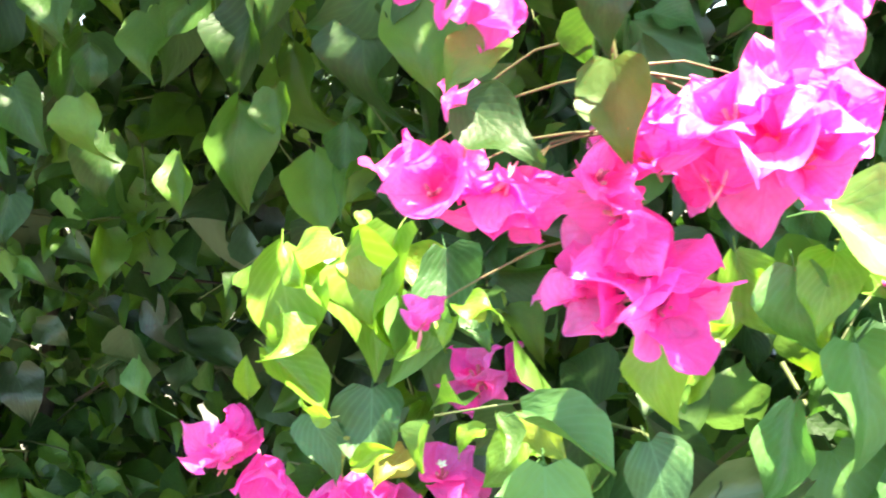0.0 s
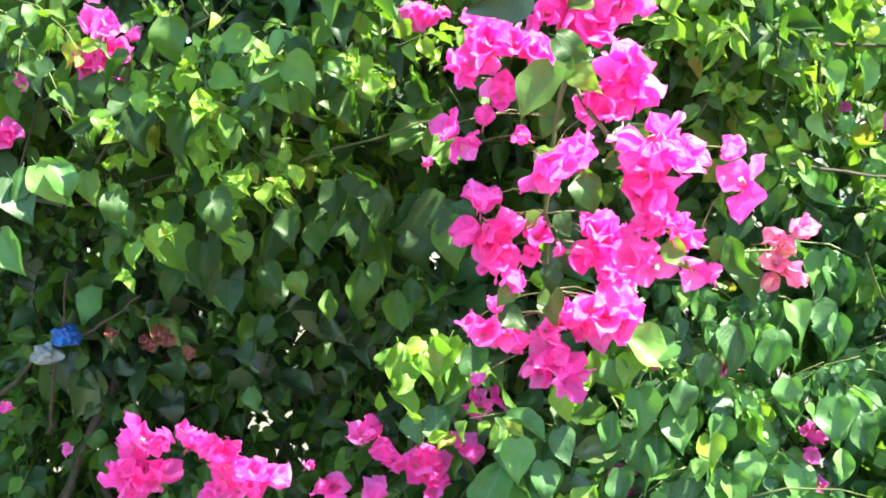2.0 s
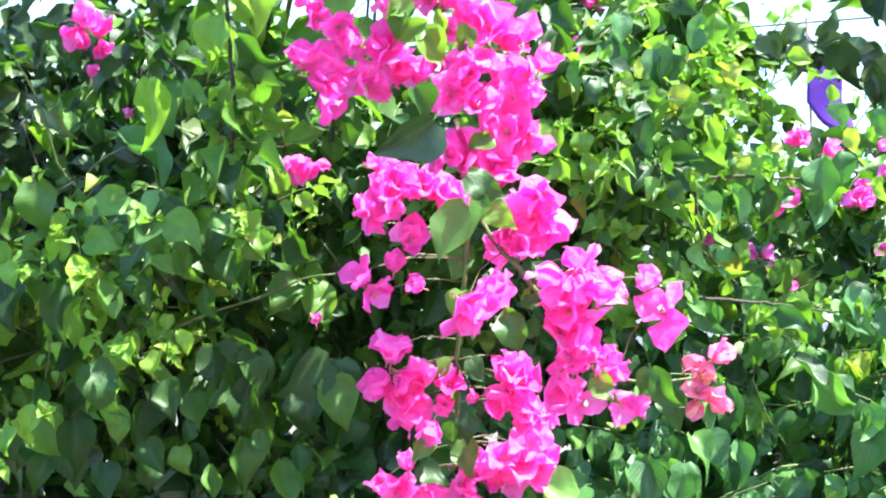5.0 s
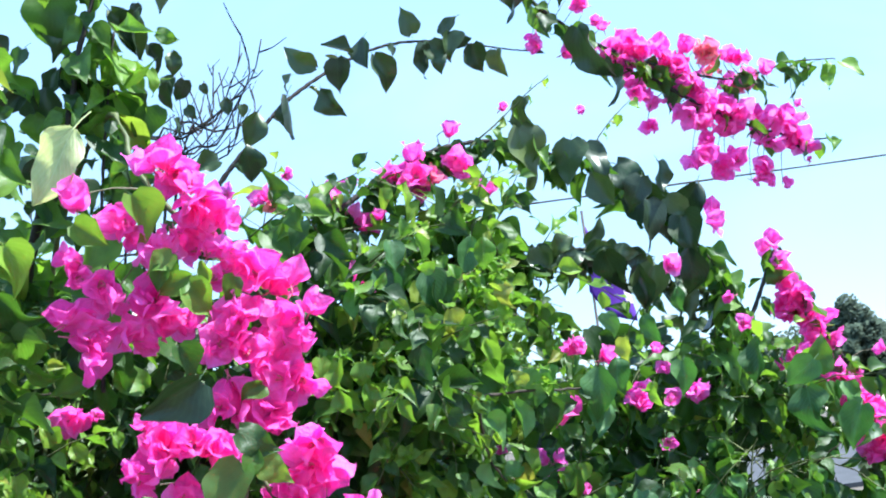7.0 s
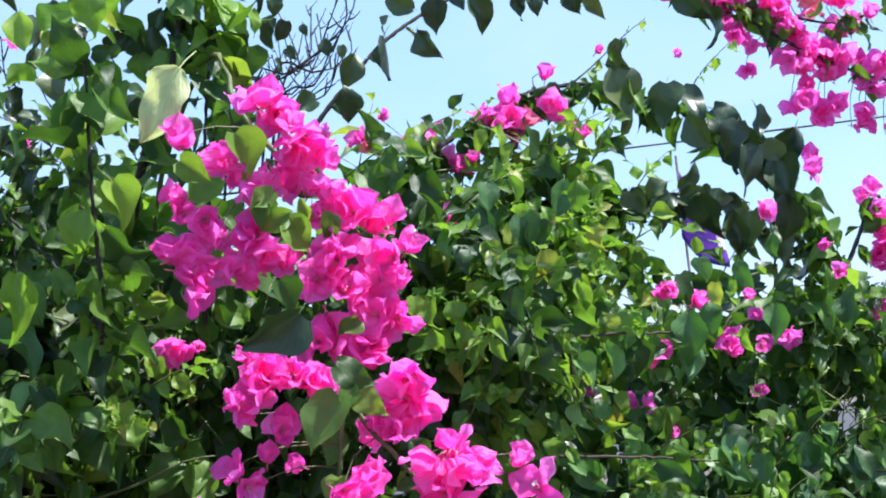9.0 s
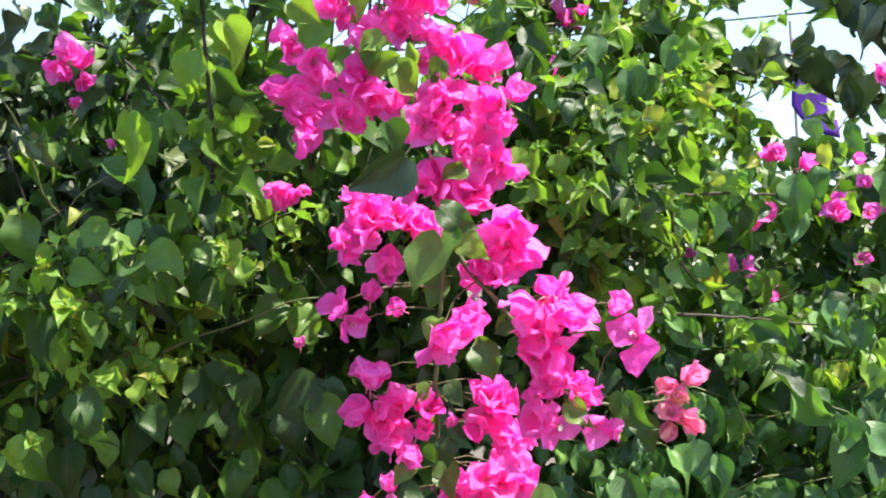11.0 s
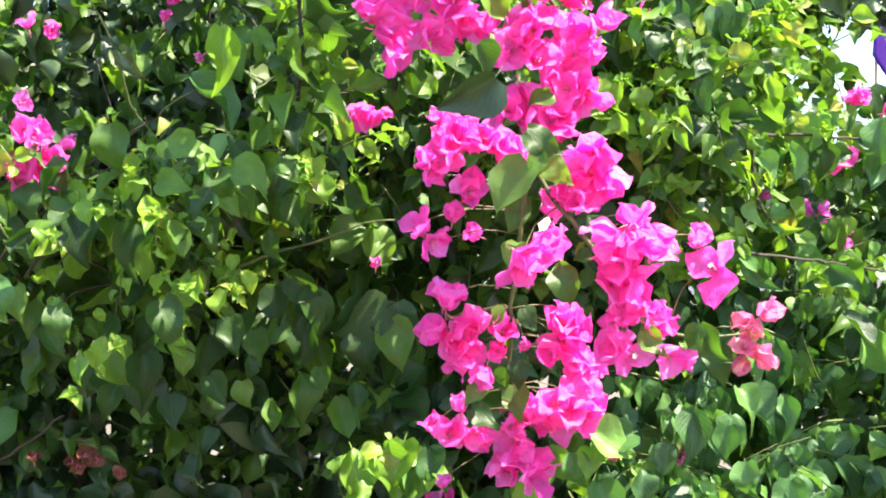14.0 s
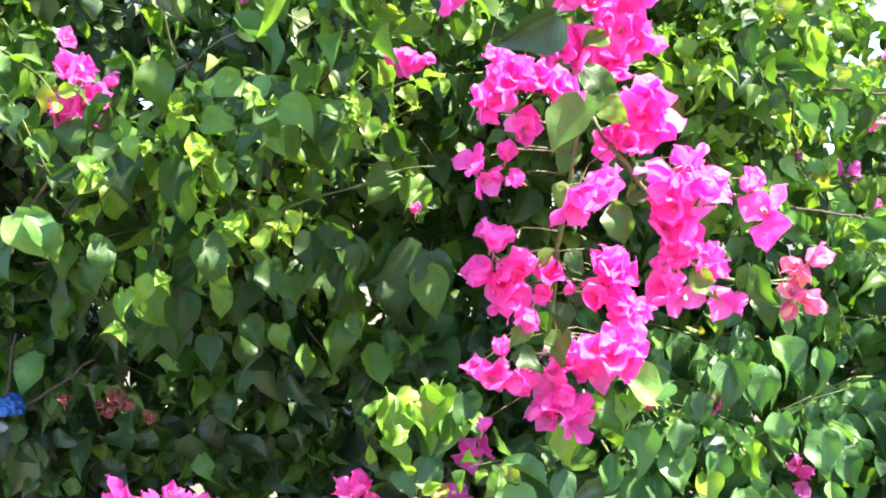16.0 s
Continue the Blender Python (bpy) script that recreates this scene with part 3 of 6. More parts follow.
SKY_LEAVES = [
    (0.246, 1.6, 2.274, 0.057, -10), (0.304, 1.6, 2.262, 0.069, 0), (0.456, 1.85, 2.382, 0.068, 5), (0.647, 1.85, 2.36, 0.079, 5),
    (0.718, 1.85, 2.374, 0.062, -5), (0.809, 1.85, 2.363, 0.058, 20), (0.883, 1.85, 2.301, 0.087, -15), (0.952, 1.85, 2.33, 0.074, 10),
    (0.999, 1.85, 2.195, 0.108, 10), (1.042, 1.85, 2.152, 0.074, 20), (0.796, 1.7, 2.054, 0.061, -10), (0.795, 1.7, 1.991, 0.096, 5),
    (0.865, 1.7, 1.978, 0.075, 0), (0.904, 1.7, 1.975, 0.071, 30), (0.97, 1.7, 1.951, 0.072, 40), (1, 1.7, 1.894, 0.099, 20),
    (1.058, 1.7, 1.899, 0.073, -20),
]
TWIGS_LEFT = [
    (-0.104, 2, 2.018), (-0.151, 2, 2.166), (-0.114, 2, 2.201), (-0.075, 2, 2.153),
    (-0.03, 2, 2.178), (-0.165, 2, 2.112), (-0, 2, 2.12), (0.034, 2, 2.1),
]
LEFT_SUNNY = [
    (-0.18, 1.37, 1.584, 0.036, 5), (-0.158, 1.37, 1.56, 0.034, 10), (-0.272, 1.37, 1.538, 0.028, -10), (-0.18, 1.37, 1.522, 0.06, -20),
    (-0.131, 1.37, 1.528, 0.042, 5), (-0.226, 1.37, 1.559, 0.028, 20), (-0.108, 1.37, 1.472, 0.031, 5), (-0.154, 1.37, 1.479, 0.023, 5),
    (-0.053, 1.37, 1.48, 0.026, 30), (-0.083, 1.37, 1.455, 0.032, -20), (0.024, 1.37, 1.599, 0.034, 10), (0.007, 1.37, 1.615, 0.026, -40),
    (-0.256, 1.37, 1.439, 0.044, 20), (-0.14, 1.37, 1.436, 0.058, 15), (-0.217, 1.37, 1.408, 0.031, -20), (-0.241, 1.37, 1.386, 0.029, 5),
    (0.001, 1.37, 1.605, 0.042, 70), (0.034, 1.37, 1.578, 0.032, 5),
]
LEFT_GREEN = [
    (-0.132, 1.42, 1.628, 0.051, -60), (-0.2, 1.42, 1.629, 0.059, 5), (-0.098, 1.42, 1.54, 0.057, 20), (-0.013, 1.42, 1.592, 0.049, -60),
    (0.005, 1.42, 1.553, 0.044, 5), (-0.026, 1.42, 1.516, 0.038, 5), (-0.123, 1.42, 1.519, 0.024, 5),
]
LEFT_UNDER = [
    (-0.075, 1.52, 1.401, 0.05, 5), (-0.056, 1.52, 1.361, 0.029, 5), (-0.098, 1.52, 1.334, 0.044, 30), (-0.066, 1.52, 1.326, 0.038, 5),
    (-0.216, 1.52, 1.369, 0.064, 30), (-0.137, 1.52, 1.374, 0.044, 5), (-0.18, 1.52, 1.353, 0.061, 5), (-0.226, 1.52, 1.323, 0.041, -10),
    (-0.153, 1.52, 1.31, 0.047, 5), (-0.115, 1.52, 1.27, 0.035, 5), (-0.125, 1.52, 1.235, 0.041, 5),
]
LEFT_SHADED = [
    (0.029, 1.6, 1.417, 0.065, 5), (0.088, 1.6, 1.408, 0.078, -60), (0.015, 1.6, 1.377, 0.071, -20), (0.131, 1.6, 1.371, 0.072, 20),
    (0.089, 1.6, 1.361, 0.066, 5), (0.066, 1.6, 1.512, 0.062, -30), (0.116, 1.6, 1.498, 0.059, 5), (0.015, 1.6, 1.452, 0.056, 60),
    (0.01, 1.6, 1.308, 0.065, 5), (0.035, 1.6, 1.329, 0.037, 5), (0.059, 1.6, 1.277, 0.059, 5), (0.078, 1.6, 1.305, 0.038, 5),
    (-0.347, 1.6, 1.442, 0.048, 5), (-0.291, 1.6, 1.521, 0.042, 5), (0.093, 1.6, 1.573, 0.05, 40), (-0.302, 1.6, 1.476, 0.042, 5),
    (-0.023, 1.6, 1.428, 0.056, 5), (-0.049, 1.6, 1.374, 0.049, 5), (-0.034, 1.6, 1.285, 0.043, 5), (-0.024, 1.6, 1.397, 0.043, -30),
]
RIGHT_BROAD = [
    (0.473, 1.46, 1.784, 0.052, 30), (0.532, 1.46, 1.774, 0.053, 10), (0.579, 1.46, 1.816, 0.047, -20), (0.524, 1.46, 1.631, 0.066, 5),
    (0.643, 1.46, 1.632, 0.061, -20), (0.734, 1.46, 1.627, 0.062, -20), (0.77, 1.46, 1.644, 0.044, 5), (0.866, 1.46, 1.631, 0.045, 5),
    (0.673, 1.46, 1.646, 0.04, 5), (0.603, 1.46, 1.606, 0.046, 5), (0.423, 1.46, 1.765, 0.038, 5), (0.492, 1.46, 1.663, 0.038, 5),
    (0.822, 1.46, 1.697, 0.041, 5), (0.873, 1.46, 1.733, 0.034, 5), (0.766, 1.46, 1.711, 0.033, 5), (0.485, 1.46, 1.822, 0.042, 5),
    (1.084, 1.62, 1.639, 0.069, -20), (1.16, 1.62, 1.612, 0.061, -45), (1.173, 1.62, 1.554, 0.078, 5), (1.245, 1.62, 1.522, 0.07, -20),
]
RIGHT_SUNNY = [
    (0.579, 1.41, 1.812, 0.038, -20), (0.5, 1.41, 1.824, 0.034, 5), (0.604, 1.41, 1.757, 0.031, 5), (0.463, 1.41, 1.745, 0.037, 5),
    (0.496, 1.41, 1.7, 0.044, 5), (0.363, 1.41, 1.691, 0.029, 5), (0.385, 1.41, 1.681, 0.036, 5), (0.415, 1.41, 1.677, 0.036, 5),
    (0.419, 1.41, 1.651, 0.036, 5), (0.447, 1.41, 1.703, 0.03, 5), (0.574, 1.41, 1.687, 0.038, 5), (0.578, 1.41, 1.662, 0.038, 5),
    (0.46, 1.41, 1.651, 0.03, 5), (0.544, 1.41, 1.633, 0.031, 5), (0.506, 1.41, 1.719, 0.044, 5), (0.529, 1.41, 1.73, 0.034, 5),
    (0.758, 1.41, 1.674, 0.032, 5), (0.788, 1.41, 1.613, 0.032, 5), (0.384, 1.41, 1.649, 0.033, 5), (0.428, 1.41, 1.623, 0.033, 5),
]
LOW_BROAD_LEAVES = [
    (0.465, 1.385, 1.278, 0.057, 0), (0.506, 1.385, 1.269, 0.042, -10), (0.532, 1.385, 1.221, 0.046, 5), (0.591, 1.385, 1.191, 0.058, 5),
    (0.426, 1.385, 1.253, 0.038, -30), (0.365, 1.385, 1.28, 0.068, 80), (0.323, 1.385, 1.242, 0.045, 10), (0.404, 1.385, 1.219, 0.046, 5),
    (0.358, 1.385, 1.201, 0.057, 10), (0.404, 1.385, 1.18, 0.061, 10), (0.316, 1.385, 1.176, 0.049, -20), (0.372, 1.385, 1.146, 0.05, 5),
    (0.377, 1.385, 1.122, 0.057, -40), (0.422, 1.385, 1.084, 0.066, 5), (0.462, 1.385, 1.098, 0.066, 10), (0.467, 1.385, 1.05, 0.058, 5),
    (0.512, 1.385, 1.079, 0.07, 5), (0.489, 1.385, 1.128, 0.05, 5),
]
LOW_BROAD_LEAVES_SIDE = [
    (0.207, 1.385, 1.139, 0.056, 5), (0.226, 1.385, 1.088, 0.064, 5), (0.179, 1.385, 1.098, 0.071, -20), (0.241, 1.385, 1.114, 0.049, 5),
    (0.201, 1.385, 1.081, 0.057, 5), (0.597, 1.385, 1.135, 0.043, 5), (0.218, 1.385, 1.181, 0.056, 60), (0.563, 1.385, 1.036, 0.059, 5),
    (0.406, 1.385, 1.041, 0.05, 5), (0.547, 1.385, 1.113, 0.055, 10), (0.336, 1.385, 1.109, 0.046, 15), (0.313, 1.385, 1.071, 0.053, -10),
    (0.265, 1.385, 1.159, 0.045, 20), (0.447, 1.385, 1.174, 0.046, -15),
]
LOW_SUNLIT_LEAVES = [
    (0.438, 1.38, 1.152, 0.046, 5), (0.276, 1.38, 1.063, 0.072, 20), (0.262, 1.38, 1.218, 0.045, 5), (0.337, 1.38, 1.253, 0.041, 5),
    (0.291, 1.38, 1.089, 0.046, -20), (0.494, 1.38, 1.181, 0.038, 20), (0.248, 1.38, 1.061, 0.045, 10),
]
TOP_LEFT_DARK = [
    (0.217, 1.45, 2.17, 0.067, 25), (0.184, 1.45, 2.11, 0.066, 20), (0.109, 1.45, 2.11, 0.059, -10), (0.151, 1.45, 2.089, 0.04, 5),
    (0.216, 1.45, 2.083, 0.034, 20), (0.237, 1.45, 2.074, 0.03, 5), (0.241, 1.45, 2.039, 0.03, -20), (0.079, 1.45, 2.026, 0.039, 5),
    (0.092, 1.45, 2.053, 0.039, -30), (0.198, 1.45, 2.139, 0.02, 5), (0.294, 1.45, 2.019, 0.022, 5), (0.269, 1.45, 2.041, 0.015, 20),
    (0.313, 1.45, 2.012, 0.018, 5), (0.232, 1.45, 1.998, 0.019, 5), (0.225, 1.45, 2.048, 0.024, -40), (0.251, 1.45, 2.012, 0.02, 40),
]
TOP_LEFT_GREEN = [
    (0.126, 1.43, 2.051, 0.055, 5), (0.17, 1.43, 2.004, 0.055, 15), (0.195, 1.43, 1.992, 0.049, -10), (0.129, 1.43, 2.028, 0.055, 5),
    (0.23, 1.43, 2.102, 0.028, 60), (0.151, 1.43, 2.026, 0.039, -20), (0.105, 1.43, 1.995, 0.045, 5),
]
TOP_LEFT_LIME = [
    (0.126, 1.42, 2.164, 0.052, -10), (0.147, 1.42, 2.174, 0.039, 20), (0.09, 1.42, 2.158, 0.048, 5), (0.156, 1.42, 2.058, 0.039, -30),
    (0.181, 1.42, 2.045, 0.04, 40), (0.207, 1.42, 2.044, 0.03, 20), (0.145, 1.42, 1.993, 0.042, 5), (0.145, 1.42, 2.138, 0.026, -40),
    (0.166, 1.42, 2.066, 0.026, 150),
]
ARCH_HIGH_LEAVES = [
    (0.444, 1.66, 2.142, 0.048, -130), (0.498, 1.66, 2.157, 0.045, -115), (0.542, 1.66, 2.148, 0.048, 10), (0.499, 1.66, 2.116, 0.05, 10),
    (0.483, 1.66, 2.079, 0.05, 35), (0.418, 1.66, 2.109, 0.026, -40), (0.424, 1.66, 2.059, 0.062, 5), (0.361, 1.66, 2.043, 0.049, -30),
    (0.565, 1.66, 2.121, 0.054, 25), (0.607, 1.66, 2.197, 0.043, -165), (0.672, 1.66, 2.191, 0.036, 140), (0.624, 1.66, 2.136, 0.048, -20),
    (0.647, 1.66, 2.139, 0.052, 10), (0.672, 1.66, 2.156, 0.044, 5), (0.714, 1.66, 2.136, 0.047, 20), (0.75, 1.66, 2.13, 0.041, 5),
    (0.352, 1.66, 1.993, 0.051, 5), (0.294, 1.66, 1.997, 0.04, -70), (0.692, 1.66, 2.168, 0.034, 100),
]
RIDGE_LEAVES = [
    (0.855, 1.6, 1.79, 0.07, 5), (0.911, 1.6, 1.763, 0.071, -10), (0.839, 1.6, 1.828, 0.037, 90), (0.884, 1.6, 1.823, 0.037, 80),
    (0.788, 1.6, 1.801, 0.05, 5), (0.751, 1.6, 1.817, 0.05, 20), (0.781, 1.6, 1.835, 0.041, -60), (0.905, 1.6, 1.806, 0.042, 40),
]
TWIG_FACE = [
    (0.537, 1.45, 1.64), (0.626, 1.46, 1.639), (0.698, 1.47, 1.635), (0.776, 1.48, 1.63),
]
TWIG_FACE_LOW = [
    (0.538, 1.45, 1.495), (0.609, 1.46, 1.486), (0.681, 1.47, 1.476), (0.775, 1.48, 1.459),
]
TWIG_FACE_HANGING = [
    (0.564, 1.45, 1.629), (0.571, 1.46, 1.588), (0.582, 1.47, 1.553), (0.601, 1.48, 1.53),
]

# ---- materials ----
def nodes_of(name):
    mat = bpy.data.materials.new(name)
    mat.use_nodes = True
    nt = mat.node_tree
    return mat, nt, nt.nodes["Principled BSDF"], nt.nodes["Material Output"]


def add(nt, kind, **values):
    n = nt.nodes.new(kind)
    for key, value in values.items():
        if key in n.inputs:
            n.inputs[key].default_value = value
    return n


def ramp(nt, source, stops):
    r = nt.nodes.new("ShaderNodeValToRGB")
    while len(r.color_ramp.elements) < len(stops):
        r.color_ramp.elements.new(0.5)
    for el, (at, colour) in zip(r.color_ramp.elements, stops):
        el.position, el.color = at, (*colour, 1)
    nt.links.new(source, r.inputs["Fac"])
    return r.outputs["Color"]


def maths(nt, op, a, b=0.0):
    n = nt.nodes.new("ShaderNodeMath")
    n.operation = op
    for socket, value in zip(n.inputs, (a, b)):
        if isinstance(value, (int, float)):
            socket.default_value = value
        else:
            nt.links.new(value, socket)
    return n.outputs[0]


def mixed(nt, kind, fac, a, b):
    n = nt.nodes.new("ShaderNodeMix")
    n.data_type, n.blend_type = "RGBA", kind
    for socket, value in ((n.inputs[0], fac), (n.inputs[6], a), (n.inputs[7], b)):
        if isinstance(value, (int, float)):
            socket.default_value = value
        elif isinstance(value, tuple):
            socket.default_value = (*value, 1)
        else:
            nt.links.new(value, socket)
    return n.outputs[2]


def chance(nt):
    """One random number a leaf, whether it is an object of its own or an island of a larger mesh."""
    info, geo = nt.nodes.new("ShaderNodeObjectInfo"), nt.nodes.new("ShaderNodeNewGeometry")
    return maths(nt, "FRACT", maths(nt, "ADD", info.outputs["Random"], geo.outputs["Random Per Island"]))


def blade_material(name, stops, thin, rough, vein, glow, spots=0.25, vein_count=8.0, veins_show=0.3, relief=0.001, heart=0.0):
    """A thin plant blade with midrib and side veins from its UV map: glossy skin, light passing through."""
    mat, nt, skin, out = nodes_of(name)
    uv = nt.nodes.new("ShaderNodeUVMap")
    sep = nt.nodes.new("ShaderNodeSeparateXYZ")
    nt.links.new(uv.outputs["UV"], sep.inputs[0])
    across = maths(nt, "ABSOLUTE", maths(nt, "SUBTRACT", sep.outputs[0], 0.5))
    rnd = chance(nt)
    tone = ramp(nt, rnd, stops)
    place = nt.nodes.new("ShaderNodeCombineXYZ")
    nt.links.new(sep.outputs[0], place.inputs[0])
    nt.links.new(sep.outputs[1], place.inputs[1])
    nt.links.new(maths(nt, "MULTIPLY", rnd, 37.0), place.inputs[2])
    blotch = add(nt, "ShaderNodeTexNoise", Scale=3.2, Detail=3.0)
    nt.links.new(place.outputs[0], blotch.inputs["Vector"])
    fine = add(nt, "ShaderNodeTexNoise", Scale=26.0, Detail=2.0)
    nt.links.new(place.outputs[0], fine.inputs["Vector"])
    shade = ramp(nt, blotch.outputs["Fac"], [(0.3, (0.72, 0.74, 0.66)), (0.7, (1.12, 1.1, 1.05))])
    colour = mixed(nt, "MULTIPLY", spots * 3, tone, shade)
    # side veins climb towards the edge
    slant = maths(nt, "SUBTRACT", maths(nt, "MULTIPLY", sep.outputs[1], vein_count), maths(nt, "MULTIPLY", across, vein_count * 1.1))
    line = maths(nt, "POWER", maths(nt, "ABSOLUTE", maths(nt, "SINE", maths(nt, "MULTIPLY", slant, 3.1416))), 0.35)
    side = maths(nt, "MULTIPLY", maths(nt, "SUBTRACT", 1.0, line), 0.75)
    mid = maths(nt, "SUBTRACT", 1.0, maths(nt, "SMOOTH_MIN", maths(nt, "MULTIPLY", across, 38.0), 1.0))
    veins = maths(nt, "MAXIMUM", side, maths(nt, "MAXIMUM", mid, 0.0))
    colour = mixed(nt, "MIX", maths(nt, "MULTIPLY", veins, veins_show), colour, vein)
    if heart:
        base = maths(nt, "MULTIPLY", maths(nt, "POWER", maths(nt, "SUBTRACT", 1.0, sep.outputs[1]), 2.5), heart)
        colour = mixed(nt, "MIX", base, colour, vein)
    bump = add(nt, "ShaderNodeBump", Strength=0.6, Distance=relief)
    height = maths(nt, "ADD", maths(nt, "MULTIPLY", veins, -0.14), maths(nt, "MULTIPLY", blotch.outputs["Fac"], 2.2))
    nt.links.new(maths(nt, "ADD", height, maths(nt, "MULTIPLY", fine.outputs["Fac"], 0.05)), bump.inputs["Height"])
    nt.links.new(colour, skin.inputs["Base Color"])
    nt.links.new(bump.outputs["Normal"], skin.inputs["Normal"])
    nt.links.new(maths(nt, "ADD", rough, maths(nt, "MULTIPLY", fine.outputs["Fac"], 0.16)), skin.inputs["Roughness"])
    skin.inputs["Specular IOR Level"].default_value = 0.5
    trans = nt.nodes.new("ShaderNodeBsdfTranslucent")
    nt.links.new(mixed(nt, "MULTIPLY", 1.0, colour, glow), trans.inputs["Color"])
    nt.links.new(bump.outputs["Normal"], trans.inputs["Normal"])
    mix = nt.nodes.new("ShaderNodeMixShader")
    mix.inputs[0].default_value = thin
    nt.links.new(skin.outputs[0], mix.inputs[1])
    nt.links.new(trans.outputs[0], mix.inputs[2])
    nt.links.new(mix.outputs[0], out.inputs["Surface"])
    return mat


LEAF = blade_material("mature leaf", [(0.0, (0.018, 0.048, 0.012)), (0.45, (0.042, 0.102, 0.019)), (0.8, (0.092, 0.186, 0.029)), (1.0, (0.15, 0.27, 0.043))],
                      0.38, 0.42, (0.09, 0.19, 0.05), (2.1, 2.1, 0.8), veins_show=0.25, relief=0.0012)
# old leaves and leaves in shade: the shade is put into this darker green
OLD_SHADED = blade_material("old and shaded leaf", [(0.0, (0.018, 0.034, 0.016)), (0.5, (0.034, 0.064, 0.023)), (0.85, (0.062, 0.100, 0.036)), (1.0, (0.10, 0.13, 0.05))],
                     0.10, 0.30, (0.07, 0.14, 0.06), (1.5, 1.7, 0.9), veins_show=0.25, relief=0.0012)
COOL = blade_material("broad cool green leaf", [(0.0, (0.030, 0.078, 0.024)), (0.45, (0.060, 0.152, 0.038)), (0.8, (0.108, 0.230, 0.053)), (1.0, (0.17, 0.31, 0.068))],
                      0.22, 0.40, (0.11, 0.24, 0.11), (1.7, 2.0, 1.0), veins_show=0.4, relief=0.0016)
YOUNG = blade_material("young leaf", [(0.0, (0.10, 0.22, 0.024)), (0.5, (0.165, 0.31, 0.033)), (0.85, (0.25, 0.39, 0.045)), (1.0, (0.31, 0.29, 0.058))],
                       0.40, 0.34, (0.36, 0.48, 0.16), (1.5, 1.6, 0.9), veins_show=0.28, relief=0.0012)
PALE = blade_material("pale leaf", [(0.0, (0.60, 0.68, 0.32)), (1.0, (0.66, 0.72, 0.38))], 0.46, 0.42, (0.78, 0.82, 0.60), (1.3, 1.3, 0.95), veins_show=0.35, relief=0.004)
BRACT = blade_material("magenta bract", [(0.0, (0.85, 0.07, 0.50)), (0.45, (0.93, 0.15, 0.63)), (0.8, (0.95, 0.24, 0.74)), (1.0, (0.92, 0.21, 0.82))],
                       0.55, 0.44, (0.80, 0.04, 0.40), (1.4, 1.4, 1.4), 0.25, 7.0, 0.4, 0.004, 0.4)
SALMON = blade_material("salmon bract", [(0.0, (0.94, 0.18, 0.52)), (0.6, (0.93, 0.30, 0.45)), (1.0, (0.90, 0.46, 0.36))],
                        0.40, 0.42, (0.8, 0.2, 0.3), (1.2, 1.3, 1.1), 0.3, 7.0, 0.3, 0.003)
DRIED = blade_material("dried bract", [(0.0, (0.20, 0.05, 0.045)), (1.0, (0.34, 0.13, 0.09))], 0.3, 0.7, (0.2, 0.06, 0.04), (1.2, 1.2, 1.1), 0.3, 7.0, 0.3, 0.003)


def plain(name, stops, scale, rough, bump=0.3, distance=0.003, detail=6.0, spec=0.4):
    mat, nt, skin, _ = nodes_of(name)
    coord = nt.nodes.new("ShaderNodeTexCoord")
    big = add(nt, "ShaderNodeTexNoise", Scale=scale, Detail=detail, Roughness=0.62)
    small = add(nt, "ShaderNodeTexNoise", Scale=scale * 9, Detail=4.0)
    for n in (big, small):
        nt.links.new(coord.outputs["Object"], n.inputs["Vector"])
    both = maths(nt, "ADD", maths(nt, "MULTIPLY", big.outputs["Fac"], 0.7), maths(nt, "MULTIPLY", small.outputs["Fac"], 0.3))
    nt.links.new(ramp(nt, both, stops), skin.inputs["Base Color"])
    bm = add(nt, "ShaderNodeBump", Strength=bump, Distance=distance)
    nt.links.new(both, bm.inputs["Height"])
    nt.links.new(bm.outputs["Normal"], skin.inputs["Normal"])
    skin.inputs["Roughness"].default_value = rough
    skin.inputs["Specular IOR Level"].default_value = spec
    return mat


BARK = plain("brown bark", [(0.3, (0.025, 0.018, 0.014)), (0.55, (0.06, 0.043, 0.032)), (0.75, (0.13, 0.10, 0.075))], 60, 0.8, 0.6, 0.002)
DARK_BARK = plain("dark bark", [(0.3, (0.016, 0.014, 0.012)), (0.55, (0.035, 0.028, 0.024)), (0.75, (0.07, 0.058, 0.05))], 60, 0.8, 0.6, 0.002)
GREEN_STEM = plain("green stem", [(0.3, (0.06, 0.08, 0.03)), (0.6, (0.13, 0.15, 0.05)), (0.8, (0.2, 0.15, 0.08))], 70, 0.6, 0.3, 0.001)
STALK = plain("flower stalk", [(0.3, (0.08, 0.11, 0.03)), (0.7, (0.16, 0.10, 0.06))], 90, 0.5, 0.2, 0.0008)
TUBE = plain("flower tube", [(0.3, (0.60, 0.06, 0.28)), (0.7, (0.58, 0.28, 0.22))], 120, 0.5, 0.2, 0.0005)
WHITE = plain("white flower", [(0.3, (0.75, 0.74, 0.62)), (0.7, (0.85, 0.84, 0.76))], 200, 0.55, 0.2, 0.0004)
DUST = plain("dusty ground", [(0.25, (0.07, 0.058, 0.045)), (0.5, (0.11, 0.092, 0.072)), (0.75, (0.17, 0.145, 0.115))], 0.9, 0.95, 0.6, 0.02, 9.0)
ASPHALT = plain("asphalt", [(0.3, (0.045, 0.045, 0.05)), (0.7, (0.085, 0.085, 0.09))], 3.0, 0.85, 0.4, 0.006, 8.0)
